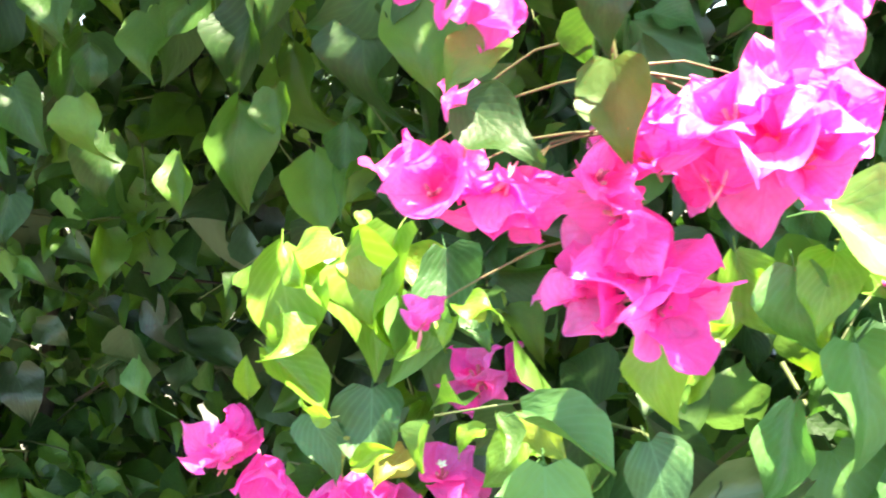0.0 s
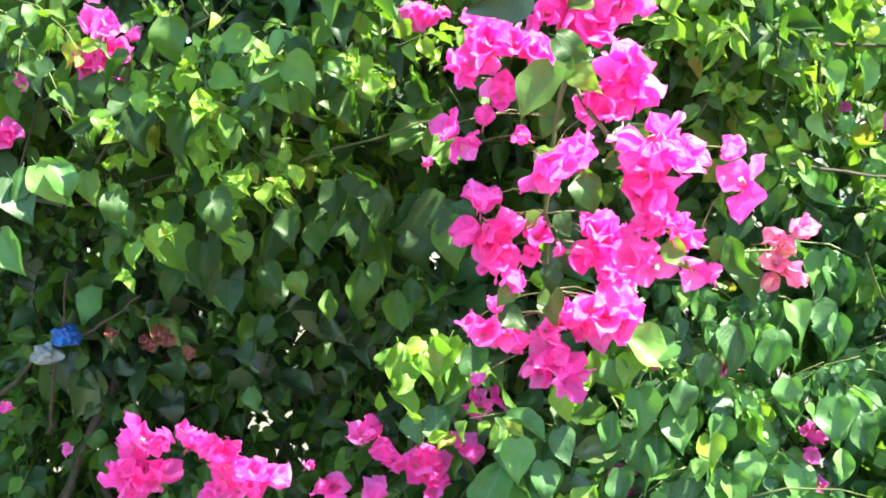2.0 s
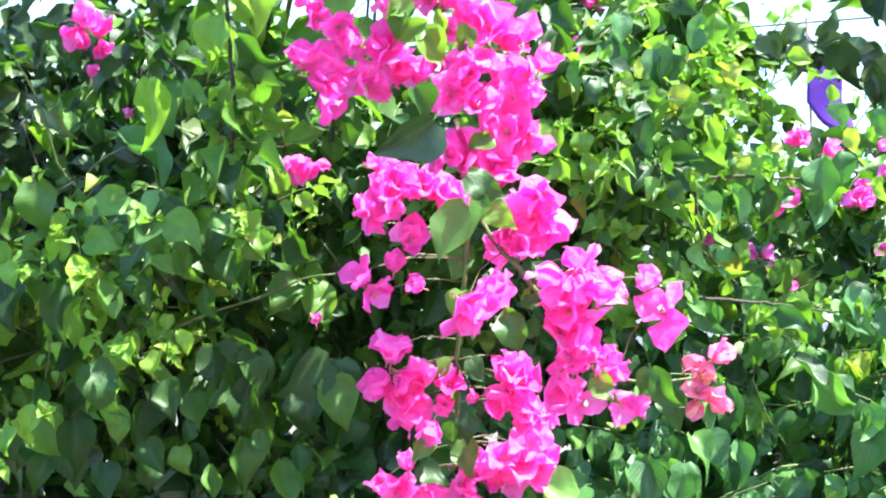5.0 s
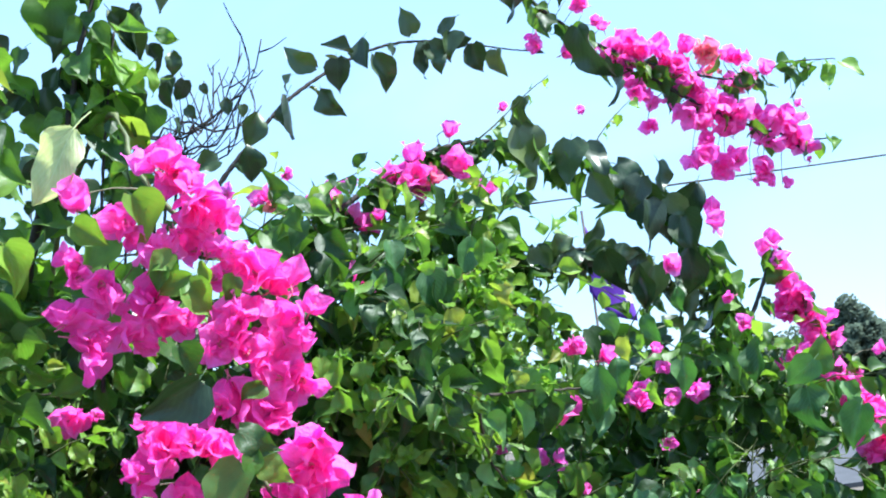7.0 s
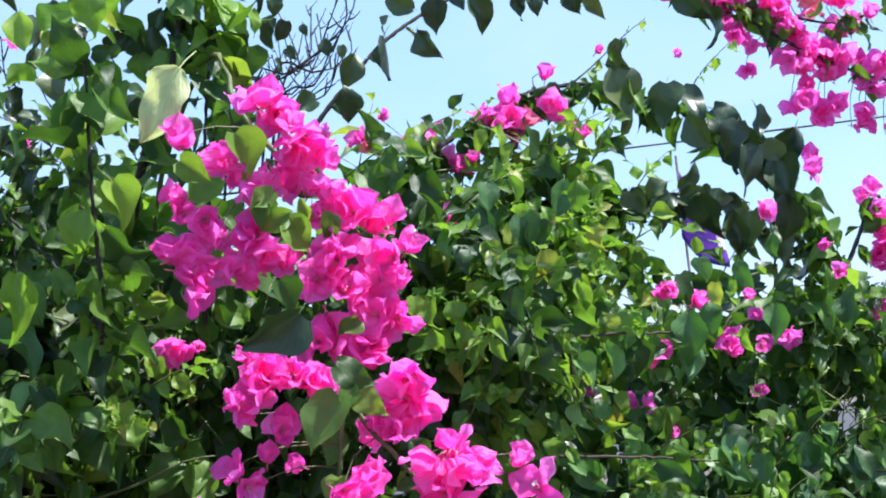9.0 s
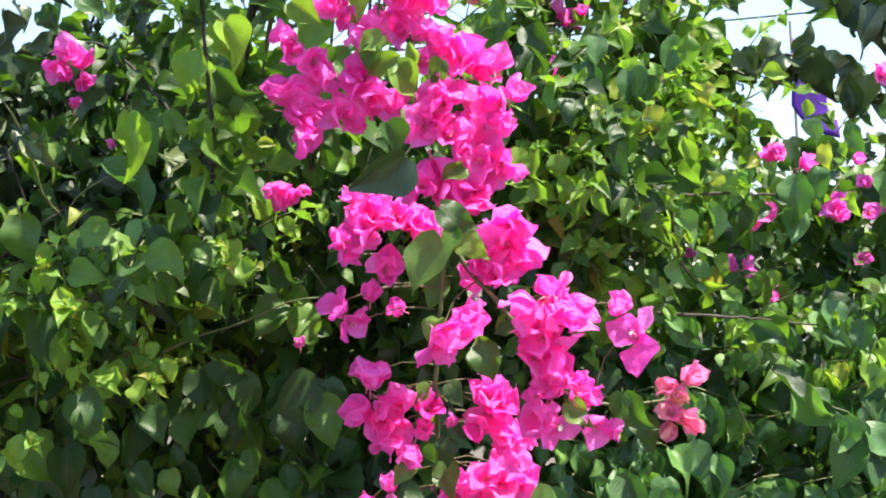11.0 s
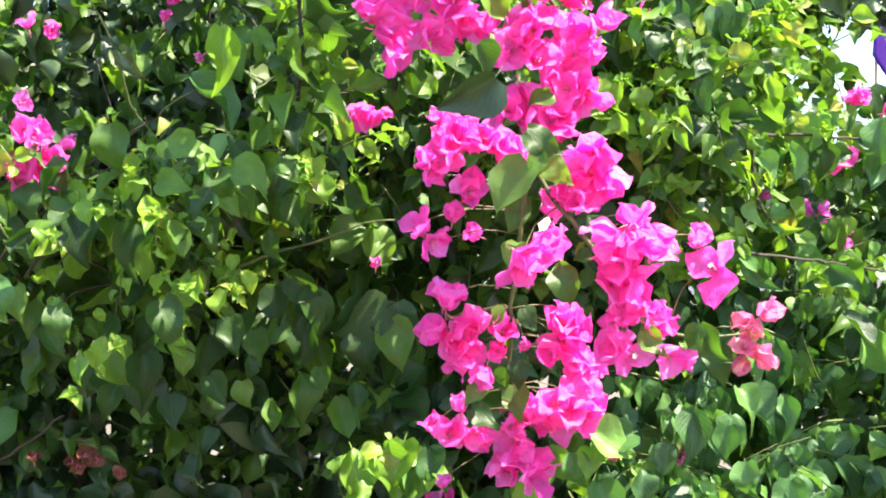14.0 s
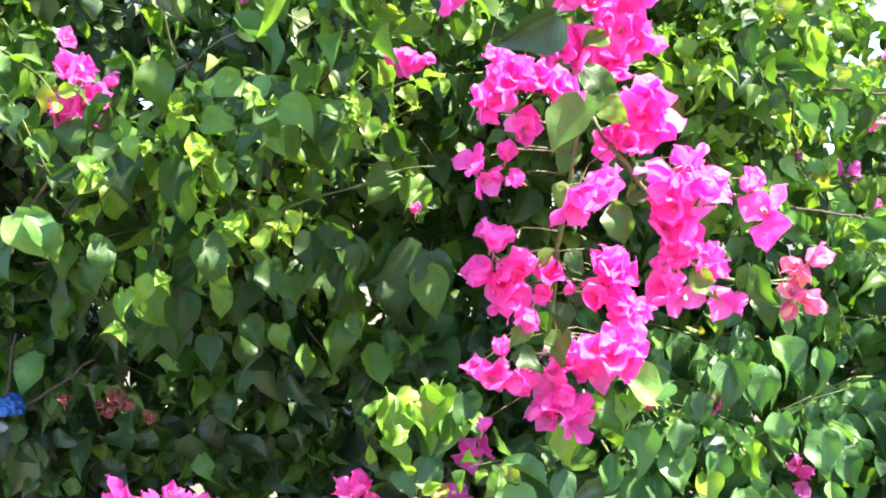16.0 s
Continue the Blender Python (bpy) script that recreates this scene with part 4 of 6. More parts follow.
SAND = plain("sandy verge", [(0.3, (0.36, 0.30, 0.22)), (0.7, (0.52, 0.46, 0.36))], 1.2, 0.95, 0.5, 0.02, 8.0)
GRASS = plain("dry grass", [(0.3, (0.05, 0.08, 0.02)), (0.6, (0.13, 0.15, 0.05)), (0.8, (0.26, 0.22, 0.10))], 5.0, 0.9, 0.5, 0.01)
# distance haze is put into this colour: lighter and greyer than the foliage itself
HAZED_FAR_LEAF = plain("hazed far foliage", [(0.3, (0.065, 0.088, 0.062)), (0.55, (0.10, 0.13, 0.088)), (0.8, (0.15, 0.18, 0.12))], 2.5, 1.0, 0.3, 0.01, 6.0, 0.1)
CABLE = plain("black cable", [(0.3, (0.012, 0.012, 0.013)), (0.7, (0.03, 0.03, 0.03))], 30, 0.6)
CLOTH = plain("purple cloth", [(0.3, (0.08, 0.015, 0.27)), (0.7, (0.13, 0.026, 0.38))], 40, 0.75, 0.3, 0.001)
TRIM = plain("pale cloth trim", [(0.3, (0.62, 0.48, 0.70)), (0.7, (0.75, 0.62, 0.80))], 40, 0.75, 0.3, 0.001)
POLE = plain("dark stick", [(0.3, (0.04, 0.03, 0.03)), (0.7, (0.10, 0.08, 0.07))], 40, 0.7)
BLUE = plain("blue plastic", [(0.3, (0.012, 0.06, 0.28)), (0.7, (0.025, 0.12, 0.42))], 14, 0.35, 0.7, 0.02)
HULL = plain("pale litter", [(0.3, (0.17, 0.17, 0.18)), (0.7, (0.28, 0.28, 0.29))], 14, 0.5, 0.5, 0.01)


# ---- building blocks ----
def mesh_from(name, verts, faces, mat, uvs=None, smooth=True):
    me = bpy.data.meshes.new(name)
    me.from_pydata(verts, [], faces)
    for m in mat if isinstance(mat, list) else [mat]:
        me.materials.append(m)
    if uvs is not None:
        layer = me.uv_layers.new(name="UVMap")
        index = np.zeros(len(me.loops), dtype=np.int32)
        me.loops.foreach_get("vertex_index", index)
        layer.data.foreach_set("uv", np.asarray(uvs, dtype=np.float32)[index].ravel())
    me.polygons.foreach_set("use_smooth", [smooth] * len(me.polygons))
    me.update()
    return me


def blade(length_rows, cols, widths, fold, curl, wave, seed, lobes=0.0, twist=0.0, hook=0.0):
    """Vertices, faces and UVs of one blade of length 1 that grows along +y with its face to +z."""
    rng = random.Random(seed)
    phase, bend, skew = rng.uniform(0, 6.3), rng.uniform(-0.2, 0.2), rng.uniform(-0.16, 0.16)
    lift = (rng.uniform(-0.12, 0.2), rng.uniform(-0.12, 0.2))
    verts, uvs, faces = [], [], []
    for i in range(length_rows):
        v = i / (length_rows - 1)
        w = float(np.interp(v, widths[0], widths[1])) * (1 + 0.05 * math.sin(v * 15 + phase))
        for j in range(cols):
            u = 2 * j / (cols - 1) - 1
            x = u * w * (1 + skew * u) + bend * math.sin(v * 3.1) * v
            y = v - lobes * abs(u) * max(0, 1 - v * 5)
            z = fold * abs(u) ** 1.25 * w - curl * v * v + wave * abs(u) * math.sin(v * 9 + phase + u * 1.5)
            z += lift[u > 0] * w * u * u * math.sin(v * 4 + phase) - hook * max(0.0, v - 0.55) ** 2
            turn = twist * (v - 0.2)
            x, z = x * math.cos(turn) - z * math.sin(turn), x * math.sin(turn) + z * math.cos(turn)
            verts.append((x, y, z))
            uvs.append((u * 0.5 + 0.5, v))
    for i in range(length_rows - 1):
        for j in range(cols - 1):
            a = i * cols + j
            faces.append((a, a + 1, a + cols + 1, a + cols))
    return verts, faces, uvs


HEART = ((0, 0.08, 0.2, 0.34, 0.5, 0.66, 0.8, 0.9, 1.0), (0.15, 0.30, 0.38, 0.385, 0.33, 0.235, 0.125, 0.055, 0.004))
OVATE = ((0, 0.1, 0.25, 0.42, 0.6, 0.78, 0.9, 1.0), (0.04, 0.20, 0.34, 0.38, 0.33, 0.2, 0.09, 0.004))
PETAL = ((0, 0.1, 0.25, 0.42, 0.6, 0.75, 0.88, 0.96, 1.0), (0.12, 0.30, 0.43, 0.48, 0.43, 0.32, 0.17, 0.07, 0.004))


def stalked(parts, length, radius):
    """Adds a short leaf stalk behind the blade's base."""
    verts, faces, uvs = parts
    n = len(verts)
    for k in range(3):
        y = -length * k / 2
        z = -0.20 * (k / 2) ** 1.4
        for s in range(3):
            ang = s * 2.094
            verts.append((radius * math.cos(ang), y + 0.02, z + radius * math.sin(ang)))
            uvs.append((0.5, 0.05))
    for k in range(2):
        for s in range(3):
            a, b = n + k * 3 + s, n + k * 3 + (s + 1) % 3
            faces.append((a, b, b + 3, a + 3))
    return verts, faces, uvs


SLIM = ((0, 0.1, 0.25, 0.42, 0.6, 0.78, 0.9, 1.0), (0.05, 0.17, 0.27, 0.30, 0.25, 0.15, 0.07, 0.004))
OUTLINES = (HEART, HEART, OVATE, HEART, SLIM)
LEAF_SHAPES = [stalked(blade(12, 7, OUTLINES[k % 5], 0.15 + 0.24 * (k % 5), -0.15 + 0.19 * (k % 4), 0.05 + 0.035 * (k % 3), k, 0.07, (k * 7 % 11 - 5) * 0.16, 0.9 * (k % 3)), 0.22, 0.010)
               for k in range(24)]
FILL_SHAPES = [blade(8, 5, OUTLINES[k % 5], 0.15 + 0.24 * (k % 5), -0.15 + 0.2 * (k % 4), 0.05 + 0.03 * (k % 3), 30 + k, 0.05, (k * 7 % 11 - 5) * 0.15, 0.9 * (k % 3)) for k in range(24)]
BRACT_SHAPES = [blade(12, 9, PETAL, 0.18 + 0.24 * (k % 3), -0.34 + 0.19 * (k % 4), 0.10 + 0.035 * (k % 3), 60 + k, 0.03, (k * 5 % 7 - 3) * 0.2, -0.5 * (k % 2)) for k in range(16)]
PALE_SHAPE = stalked(blade(16, 9, ((0, 0.1, 0.28, 0.48, 0.68, 0.86, 1.0), (0.04, 0.16, 0.27, 0.29, 0.22, 0.10, 0.004)), 0.45, 0.05, 0.11, 77, 0.0, 0.35), 0.3, 0.012)
LEAF_MESHES = {m.name: [mesh_from("leaf", *p[:2], m, p[2]) for p in LEAF_SHAPES] for m in (LEAF, YOUNG, OLD_SHADED, COOL)}
LEAF_MESHES[PALE.name] = [mesh_from("leaf", *PALE_SHAPE[:2], PALE, PALE_SHAPE[2])]
BRACT_MESHES = {m.name: [mesh_from("bract", *p[:2], m, p[2]) for p in BRACT_SHAPES] for m in (BRACT, SALMON, DRIED)}


def spline(points, step=0.02):
    """A smooth run of points through the given ones."""
    p = [Vector(q) for q in points]
    p = [p[0] * 2 - p[1]] + p + [p[-1] * 2 - p[-2]]
    out = []
    for i in range(1, len(p) - 2):
        n = max(2, int((p[i + 1] - p[i]).length / step))
        for k in range(n):
            t = k / n
            out.append(0.5 * ((2 * p[i]) + (p[i + 1] - p[i - 1]) * t + (2 * p[i - 1] - 5 * p[i] + 4 * p[i + 1] - p[i + 2]) * t * t
                              + (3 * p[i] - p[i - 1] - 3 * p[i + 1] + p[i + 2]) * t ** 3))
    return out + [p[-2]]


def tube_data(runs, sides=6):
    """Vertices and faces of tapered tubes; each run is (points, first radius, last radius)."""
    verts, faces = [], []
    for pts, r0, r1 in runs:
        n0, last = len(verts), len(pts) - 1
        for i, q in enumerate(pts):
            d = (pts[min(i + 1, last)] - pts[max(i - 1, 0)]).normalized()
            a = d.orthogonal().normalized()
            b = d.cross(a)
            r = r0 + (r1 - r0) * i / max(last, 1)
            r *= 1 + 0.12 * math.sin(i * 1.7)
            for s in range(sides):
                t = s * 2 * math.pi / sides
                verts.append(q + a * (r * math.cos(t)) + b * (r * math.sin(t)))
        for i in range(last):
            for s in range(sides):
                a, b = n0 + i * sides + s, n0 + i * sides + (s + 1) % sides
                faces.append((a, b, b + sides, a + sides))
        faces.append(tuple(range(n0 + sides - 1, n0 - 1, -1)))
        faces.append(tuple(range(n0 + last * sides, n0 + (last + 1) * sides)))
    return verts, faces


WORLD_OF = {}


def thing(name, base, label, category, group=""):
    ob = tagged(new(name), label, category, group)
    ob.empty_display_size = 0.1
    ob.location = base
    WORLD_OF[ob.name] = Matrix.Translation(base)
    return ob


def part(name, me, parent, at=None, label="", kind=""):
    """Links a mesh as one part under a thing or a part; at: its pose in the world."""
    ob = new(name, me)
    ob.parent = parent
    m = at if at is not None else Matrix.Identity(4)
    WORLD_OF[ob.name] = m
    ob.matrix_basis = WORLD_OF[parent.name].inverted() @ m
    return tagged(ob, label, kind=kind)


def single(name, me, at, label, category, kind="", group=""):
    ob = new(name, me)
    ob.matrix_world = at
    WORLD_OF[ob.name] = at
    return tagged(ob, label, category, group, kind)


def facing(at, tip, normal, size):
    """The pose of a blade: its length along tip, its face towards normal."""
    y = Vector(tip).normalized()
    z = Vector(normal)
    z = (z - y * z.dot(y)).normalized()
    x = y.cross(z)
    m = Matrix((x, y, z)).transposed().to_4x4()
    return Matrix.Translation(at) @ m @ Matrix.Diagonal((size, size, size, 1))


rng = random.Random(7)
EYE_POINT = Vector((0.0, 0.0, 1.6))


def jitter(v, amount):
    return Vector(v) + Vector((rng.gauss(0, amount), rng.gauss(0, amount), rng.gauss(0, amount)))


LEAVES_ON = {}
MORE_LEAVES = {}
VIEW_POINT = Vector((0.015, 0.015, 1.65))
FLAG_WAY = ((Vector(FLAG[2]) + Vector(FLAG[3]) + Vector(FLAG[4])) / 3 - VIEW_POINT).normalized()  # the hedge is open towards the flag


def leaf_part(shrub, m, mat):
    c = (m @ Vector((0, 0.4, 0))) - VIEW_POINT
    if (c - FLAG_WAY * c.dot(FLAG_WAY)).length < 0.018 and c.y > 1.3:
        return
    LEAVES_ON[shrub.name] = LEAVES_ON.get(shrub.name, 0) + 1
    if LEAVES_ON[shrub.name] <= 300:
        part("leaf", rng.choice(LEAF_MESHES[mat.name]), shrub, m)
    else:
        MORE_LEAVES.setdefault((shrub.name, mat.name), (shrub, mat, []))[2].append(m)


def hero_leaves(shrub, rows, mat, lean=0.35, tilt=0.3, lift=0.35, grow=1.0, stray=8):
    """Leaves at known places: centre, length and the way the tip hangs (degrees from straight down)."""
    for x, y, z, size, angle in rows:
        c = Vector((x, y, z))
        d = (c - EYE_POINT).normalized()
        right = d.cross(Vector((0, 0, 1))).normalized()
        up = right.cross(d)
        a = radians(angle + rng.uniform(-stray, stray))
        tip = right * math.sin(a) - up * math.cos(a) - d * rng.uniform(-0.1, lean)
        normal = jitter(-d + Vector((0, 0, lift)), tilt)
        size *= grow
        leaf_part(shrub, facing(c - tip.normalized() * size * 0.5, tip, normal, size), mat)


def shoots(rows, count):
    """More and smaller leaves round the known ones, as a shoot carries them."""
    out = []
    for x, y, z, size, angle in rows:
        for _ in range(count):
            out.append((x + rng.gauss(0, 0.016), y + rng.uniform(-0.02, 0.02), z + rng.gauss(0, 0.016), size * rng.uniform(0.35, 0.65), angle + rng.uniform(-150, 150)))
    return out


def rosettes(shrub, rows):
    """Star-shaped tips of shoots: small pale leaves that radiate from one point."""
    for x, y, z, size, angle in rows:
        c = Vector((x + rng.gauss(0, 0.012), y - rng.uniform(0.005, 0.03), z + rng.gauss(0, 0.012)))
        axis = jitter(Vector((0.1, -0.6, 0.7)), 0.3).normalized()
        side = axis.orthogonal().normalized()
        for k in range(6):
            out = Matrix.Rotation(k * 2.4 + angle, 3, axis) @ side
            s = size * (0.62 - 0.06 * k) * rng.uniform(0.7, 1.1)
            tip = out * (1.0 - 0.1 * k) + axis * (0.15 + 0.12 * k)
            leaf_part(shrub, facing(c + axis * 0.002 * k, tip, axis - out * 0.2, s), YOUNG)


def stem(shrub, points, r0, r1, mat, name="branch", label="", step=0.02):
    run = [q + Vector((rng.gauss(0, 0.0012), rng.gauss(0, 0.0012), rng.gauss(0, 0.0012))) * min(1.0, step / 0.02) for q in spline(points, step)]
    part(name, mesh_from(name, *tube_data([(run, r0, r1)]), mat), shrub, label=label)
    return run


def leaves_along(shrub, run, every, size, mat, hang=0.8, start=0.0, young_end=0.0, spread=0.5, face=(0, -0.55, 0.65), loose=0.3):
    """Alternate leaves that hang from a stem."""
    total, due, side = 0.0, 0.0, 1
    length = sum((b - a).length for a, b in zip(run, run[1:]))
    for a, b in zip(run, run[1:]):
        total += (b - a).length
        if total < due or total < start * length:
            continue
        due = max(due, total - every * 3) + every * rng.uniform(0.6, 1.4)
        along = (b - a).normalized()
        out = along.cross(Vector((0, 0, 1)))
        out = (out if out.length > 0.1 else Vector((1, 0, 0))).normalized() * side
        side = -side
        tip = jitter(out * spread + Vector((0, 0, -hang)) + along * 0.35, loose)
        normal = jitter(Vector(face) + out * 0.5, loose + 0.15)
        s = size * rng.uniform(0.5, 1.2)
        m = YOUNG if total > length * (1 - young_end) else mat
        leaf_part(shrub, facing(b + tip.normalized() * s * 0.26, tip, normal, s), m)


def star_parts():
    """A small five-lobed white flower on its tube, and two closed tubes beside it."""
    bud_v, bud_f = tube_data([([Vector((0.0, 0, 0)), Vector((0.002, 0, 0.005)), Vector((0.0025, 0.001, 0.010))], 0.0009, 0.0012),
                              ([Vector((0, 0, 0)), Vector((-0.001, 0.002, 0.004)), Vector((-0.002, 0.003, 0.008))], 0.0008, 0.0011),
                              ([Vector((0, 0, 0)), Vector((0, -0.002, 0.004)), Vector((0.0, -0.003, 0.008))], 0.0008, 0.0011),
                              ([Vector((0, 0, 0)), Vector((0.0, 0, -0.005)), Vector((0.001, 0.0, -0.011))], 0.0008, 0.0007)], 5)
    closed = mesh_from("flower", bud_v, bud_f, TUBE)
    verts, faces = list(bud_v), list(bud_f)
    n0 = len(verts)
    c = Vector((0.0025, 0.001, 0.0108))
    verts.append(c + Vector((0, 0, -0.001)))
    for k in range(20):
        r = (0.0016, 0.0030, 0.0034, 0.0030)[k % 4]
        t = k * math.pi / 10
        verts.append(c + Vector((r * math.cos(t), r * math.sin(t), 0.0006 if k % 4 else -0.0002)))
    ring = [(n0, n0 + 1 + k, n0 + 1 + (k + 1) % 20) for k in range(20)]
    me = mesh_from("flower", verts, faces + ring, [TUBE, WHITE])
    for k in range(len(faces), len(faces) + 20):
        me.polygons[k].material_index = 1
    return closed, me


CLOSED, OPEN = star_parts()


def flower(shrub, at, axis, size, mat, is_open=False, spread=None):
    """One papery flower: three bracts round a stalk with its tubes."""
    z = axis.normalized()
    x = z.orthogonal().normalized()
    spin = Matrix((x, z.cross(x), z)).transposed().to_4x4() @ Matrix.Rotation(rng.uniform(0, 6.3), 4, "Z")
    base = Matrix.Translation(at) @ spin
    core = part("flower", OPEN if is_open else CLOSED, shrub, base)
    spread = spread or (rng.uniform(28, 56) if not is_open else rng.uniform(58, 72))
    for k in range(3):
        turn = Matrix.Rotation(k * 2.094 + rng.uniform(-0.2, 0.2), 4, "Z")
        lean = Matrix.Rotation(radians(90 - spread + rng.uniform(-10, 10)), 4, "X")
        s = size * rng.uniform(0.88, 1.1)
        part("bract", rng.choice(BRACT_MESHES[mat.name]), core, base @ turn @ lean @ Matrix.Diagonal((s, s, s, 1)))


def blooms(shrub, rows, mat=BRACT, salmon=0.0, grow=1.0):
    """Flowers at known places: centre, width, and the way the flower points in degrees from up; -1 opens to the path, -2 with its white star out."""
    for x, y, z, width, lean in rows:
        c = Vector((x, y, z))
        d = (EYE_POINT - c).normalized()
        right = Vector((0, 0, 1)).cross(d).normalized()
        up = d.cross(right)
        m = SALMON if rng.random() < salmon else mat
        width *= grow
        c += d * rng.uniform(-0.012, 0.012)
        if lean >= 0:
            a = radians(lean)
            axis = jitter(right * math.sin(a) + up * math.cos(a) + d * 0.45, 0.15).normalized()
            size = min(0.050, width * 1.0)
            flower(shrub, c - axis * size * 0.5, axis, size, m, False, rng.uniform(20, 38))
            continue
        axis = jitter(d * 0.8 + Vector((0, 0, 0.25)), 0.48).normalized()
        size = min(0.039, width * 0.82)
        flower(shrub, c - axis * size * 0.3, axis, size, m, lean == -2)
        for k in range((width > 0.026) + (width > 0.042) + 2 * (width > 0.054) if lean == -1 else 0):
            side = jitter(axis * 0.6, 0.6).normalized()
            off = (right * rng.uniform(-1, 1) + up * rng.uniform(-1, 1)) * max(0.1 * width, width * 0.5 - size * 0.62)
            flower(shrub, c + off + side * size * 0.3 - axis * size * 0.55, side, size * rng.uniform(0.75, 0.98), m, False)


# ---- ground and distance ----
def ground_sheet():
    n, size = 60, 600.0
    verts, faces = [], []
    for i in range(n + 1):
        for j in range(n + 1):
            x = (abs(2 * j / n - 1) ** 2.2) * math.copysign(size, 2 * j / n - 1)
            y = (abs(2 * i / n - 1) ** 2.2) * math.copysign(size, 2 * i / n - 1)
            verts.append((x, y, 0.03 * noise.noise((x * 0.3, y * 0.3, 0)) if abs(x) + abs(y) < 12 else 0.0))
    for i in range(n):
        for j in range(n):
            a = i * (n + 1) + j
            faces.append((a, a + 1, a + n + 2, a + n + 1))
    return mesh_from("ground", verts, faces, DUST)


single("ground", ground_sheet(), Matrix.Identity(4), "light dusty bare ground with dry patches", "ground", "structure")


def strip(name, y0, y1, z, mat, label, angle):
    """A slab that runs across behind the hedge."""
    verts, faces, n = [], [], 40
    for i in range(n + 1):
        x = -160 + 320 * i / n
        w = 0.25 * math.sin(i * 1.9) if mat is not ASPHALT else 0.05 * math.sin(i * 2.3)
        verts += [(x, y0 + w, -0.05), (x, y0 + w, z), (x, y1 - w, z), (x, y1 - w, -0.05)]
    for i in range(n):
        for k in range(3):
            a = i * 4 + k
            faces.append((a, a + 4, a + 5, a + 1))
    single(name, mesh_from(name, verts, faces, mat, smooth=False), pose(0, 0, 0, 0, 0, angle), label, name.split("_")[0], "structure")


strip("road", 15.0, 23.0, 0.06, ASPHALT, "grey asphalt road beyond the hedge", -14)
strip("verge", 36.0, 52.0, 0.05, SAND, "pale sandy verge across the road", -14)


def grass_tufts():
    r = random.Random(3)
    verts, faces = [], []
    for _ in range(5200):
        x, y = r.uniform(-30, 50), r.uniform(24.5, 56)
        if 37 < y < 50 and r.random() < 0.8:
            continue
        h = r.uniform(0.08, 0.4)
        t = r.uniform(0, 3.14)
        dx, dy = 0.05 * math.cos(t), 0.05 * math.sin(t)
        n = len(verts)
        p = Matrix.Rotation(radians(-14), 3, "Z") @ Vector((x, y, 0))
        verts += [(p.x - dx, p.y - dy, 0.0), (p.x + dx, p.y + dy, 0.0), (p.x + r.gauss(0, 0.1), p.y + r.gauss(0, 0.1), h)]
        faces.append((n, n + 1, n + 2))
    return mesh_from("grass", verts, faces, GRASS, smooth=False)


single("grass", grass_tufts(), Matrix.Identity(4), "dry rough grass along the far side of the road", "grass", "stuff")


def far_tree(at, height, width, seed, fine=False):
    r = random.Random(seed)
    base = Vector(at)
    t = thing("tree", base, "leafy dark green tree standing beyond the road", "tree", "trees beyond the road")
    trunk_top = base + Vector((r.uniform(-0.3, 0.3), 0, height * 0.55))
    runs = [(spline([base + Vector((0, 0, -0.1)), base + Vector((0.1, 0, height * 0.3)), trunk_top], 0.3), 0.16, 0.07)]
    heads = []
    for k in range(13):
        ang, lift = r.uniform(0, 6.3), r.uniform(0.1, 1.0)
        reach = width * 0.5 * math.sqrt(max(0.1, 1 - (lift * 2 - 1.1) ** 2)) * r.uniform(0.5, 1.0)
        end = base + Vector((reach * math.cos(ang), reach * math.sin(ang), height * (0.08 + 0.8 * lift)))
        mid = base + Vector((0.1, 0, height * r.uniform(0.2, 0.5)))
        runs.append((spline([mid, (mid + end) / 2 + Vector((0, 0, 0.2)), end], 0.4), 0.07, 0.02))
        heads.append((end, width * r.uniform(0.16, 0.28)))
    part("trunk", mesh_from("trunk", *tube_data(runs, 5), BARK), t)
    verts, faces = [], []
    for end, radius in heads:
        for _ in range(900 if fine else 220):
            v = Vector((r.gauss(0, 1), r.gauss(0, 1), r.gauss(0, 0.8))).normalized() * radius * r.random() ** 0.4
            v *= 1 + 0.35 * noise.noise((end + v) * 1.3)
            p, s = end + v, r.uniform(0.05, 0.13)*(1.0 if fine else 1.7)
            a = Vector((r.gauss(0, 1), r.gauss(0, 1), r.gauss(0, 1))).normalized()
            b = a.orthogonal().normalized()
            n = len(verts)
            verts += [p - a * s, p + b * s * 0.6, p + a * s, p - b * s * 0.6]
            faces.append((n, n + 1, n + 2, n + 3))
    part("crown", mesh_from("crown", verts, faces, HAZED_FAR_LEAF, smooth=False), t, kind="stuff")


tree_rng = random.Random(11)
for k in range(30):
    bearing = radians(-32 + 3.2 * k + tree_rng.uniform(-1.5, 1.5))
    far = tree_rng.uniform(54, 66) if bearing < radians(35) else tree_rng.uniform(46, 58)
    tall = tree_rng.uniform(2.0, 3.2) if bearing < radians(35) else tree_rng.uniform(3.3, 4.8)
    far_tree((far * math.sin(bearing), far * math.cos(bearing), 0), tall, tall * tree_rng.uniform(1.0, 1.5), k)

for bearing, far, tall, wide in ((35.8, 56, 2.3, 1.2), (36.8, 54, 2.6, 1.2), (37.7, 50, 4.1, 0.5), (38.7, 54, 2.9, 1.1), (39.6, 54, 3.1, 1.1), (40.5, 50, 2.9, 1.2), (41.5, 52, 3.2, 1.1),
                                 (42.6, 48, 3.1, 1.2), (44.0, 50, 3.3, 1.1)):
    far_tree((far * math.sin(radians(bearing)), far * math.cos(radians(bearing)), 0), tall, tall * wide, int(bearing * 10), True)

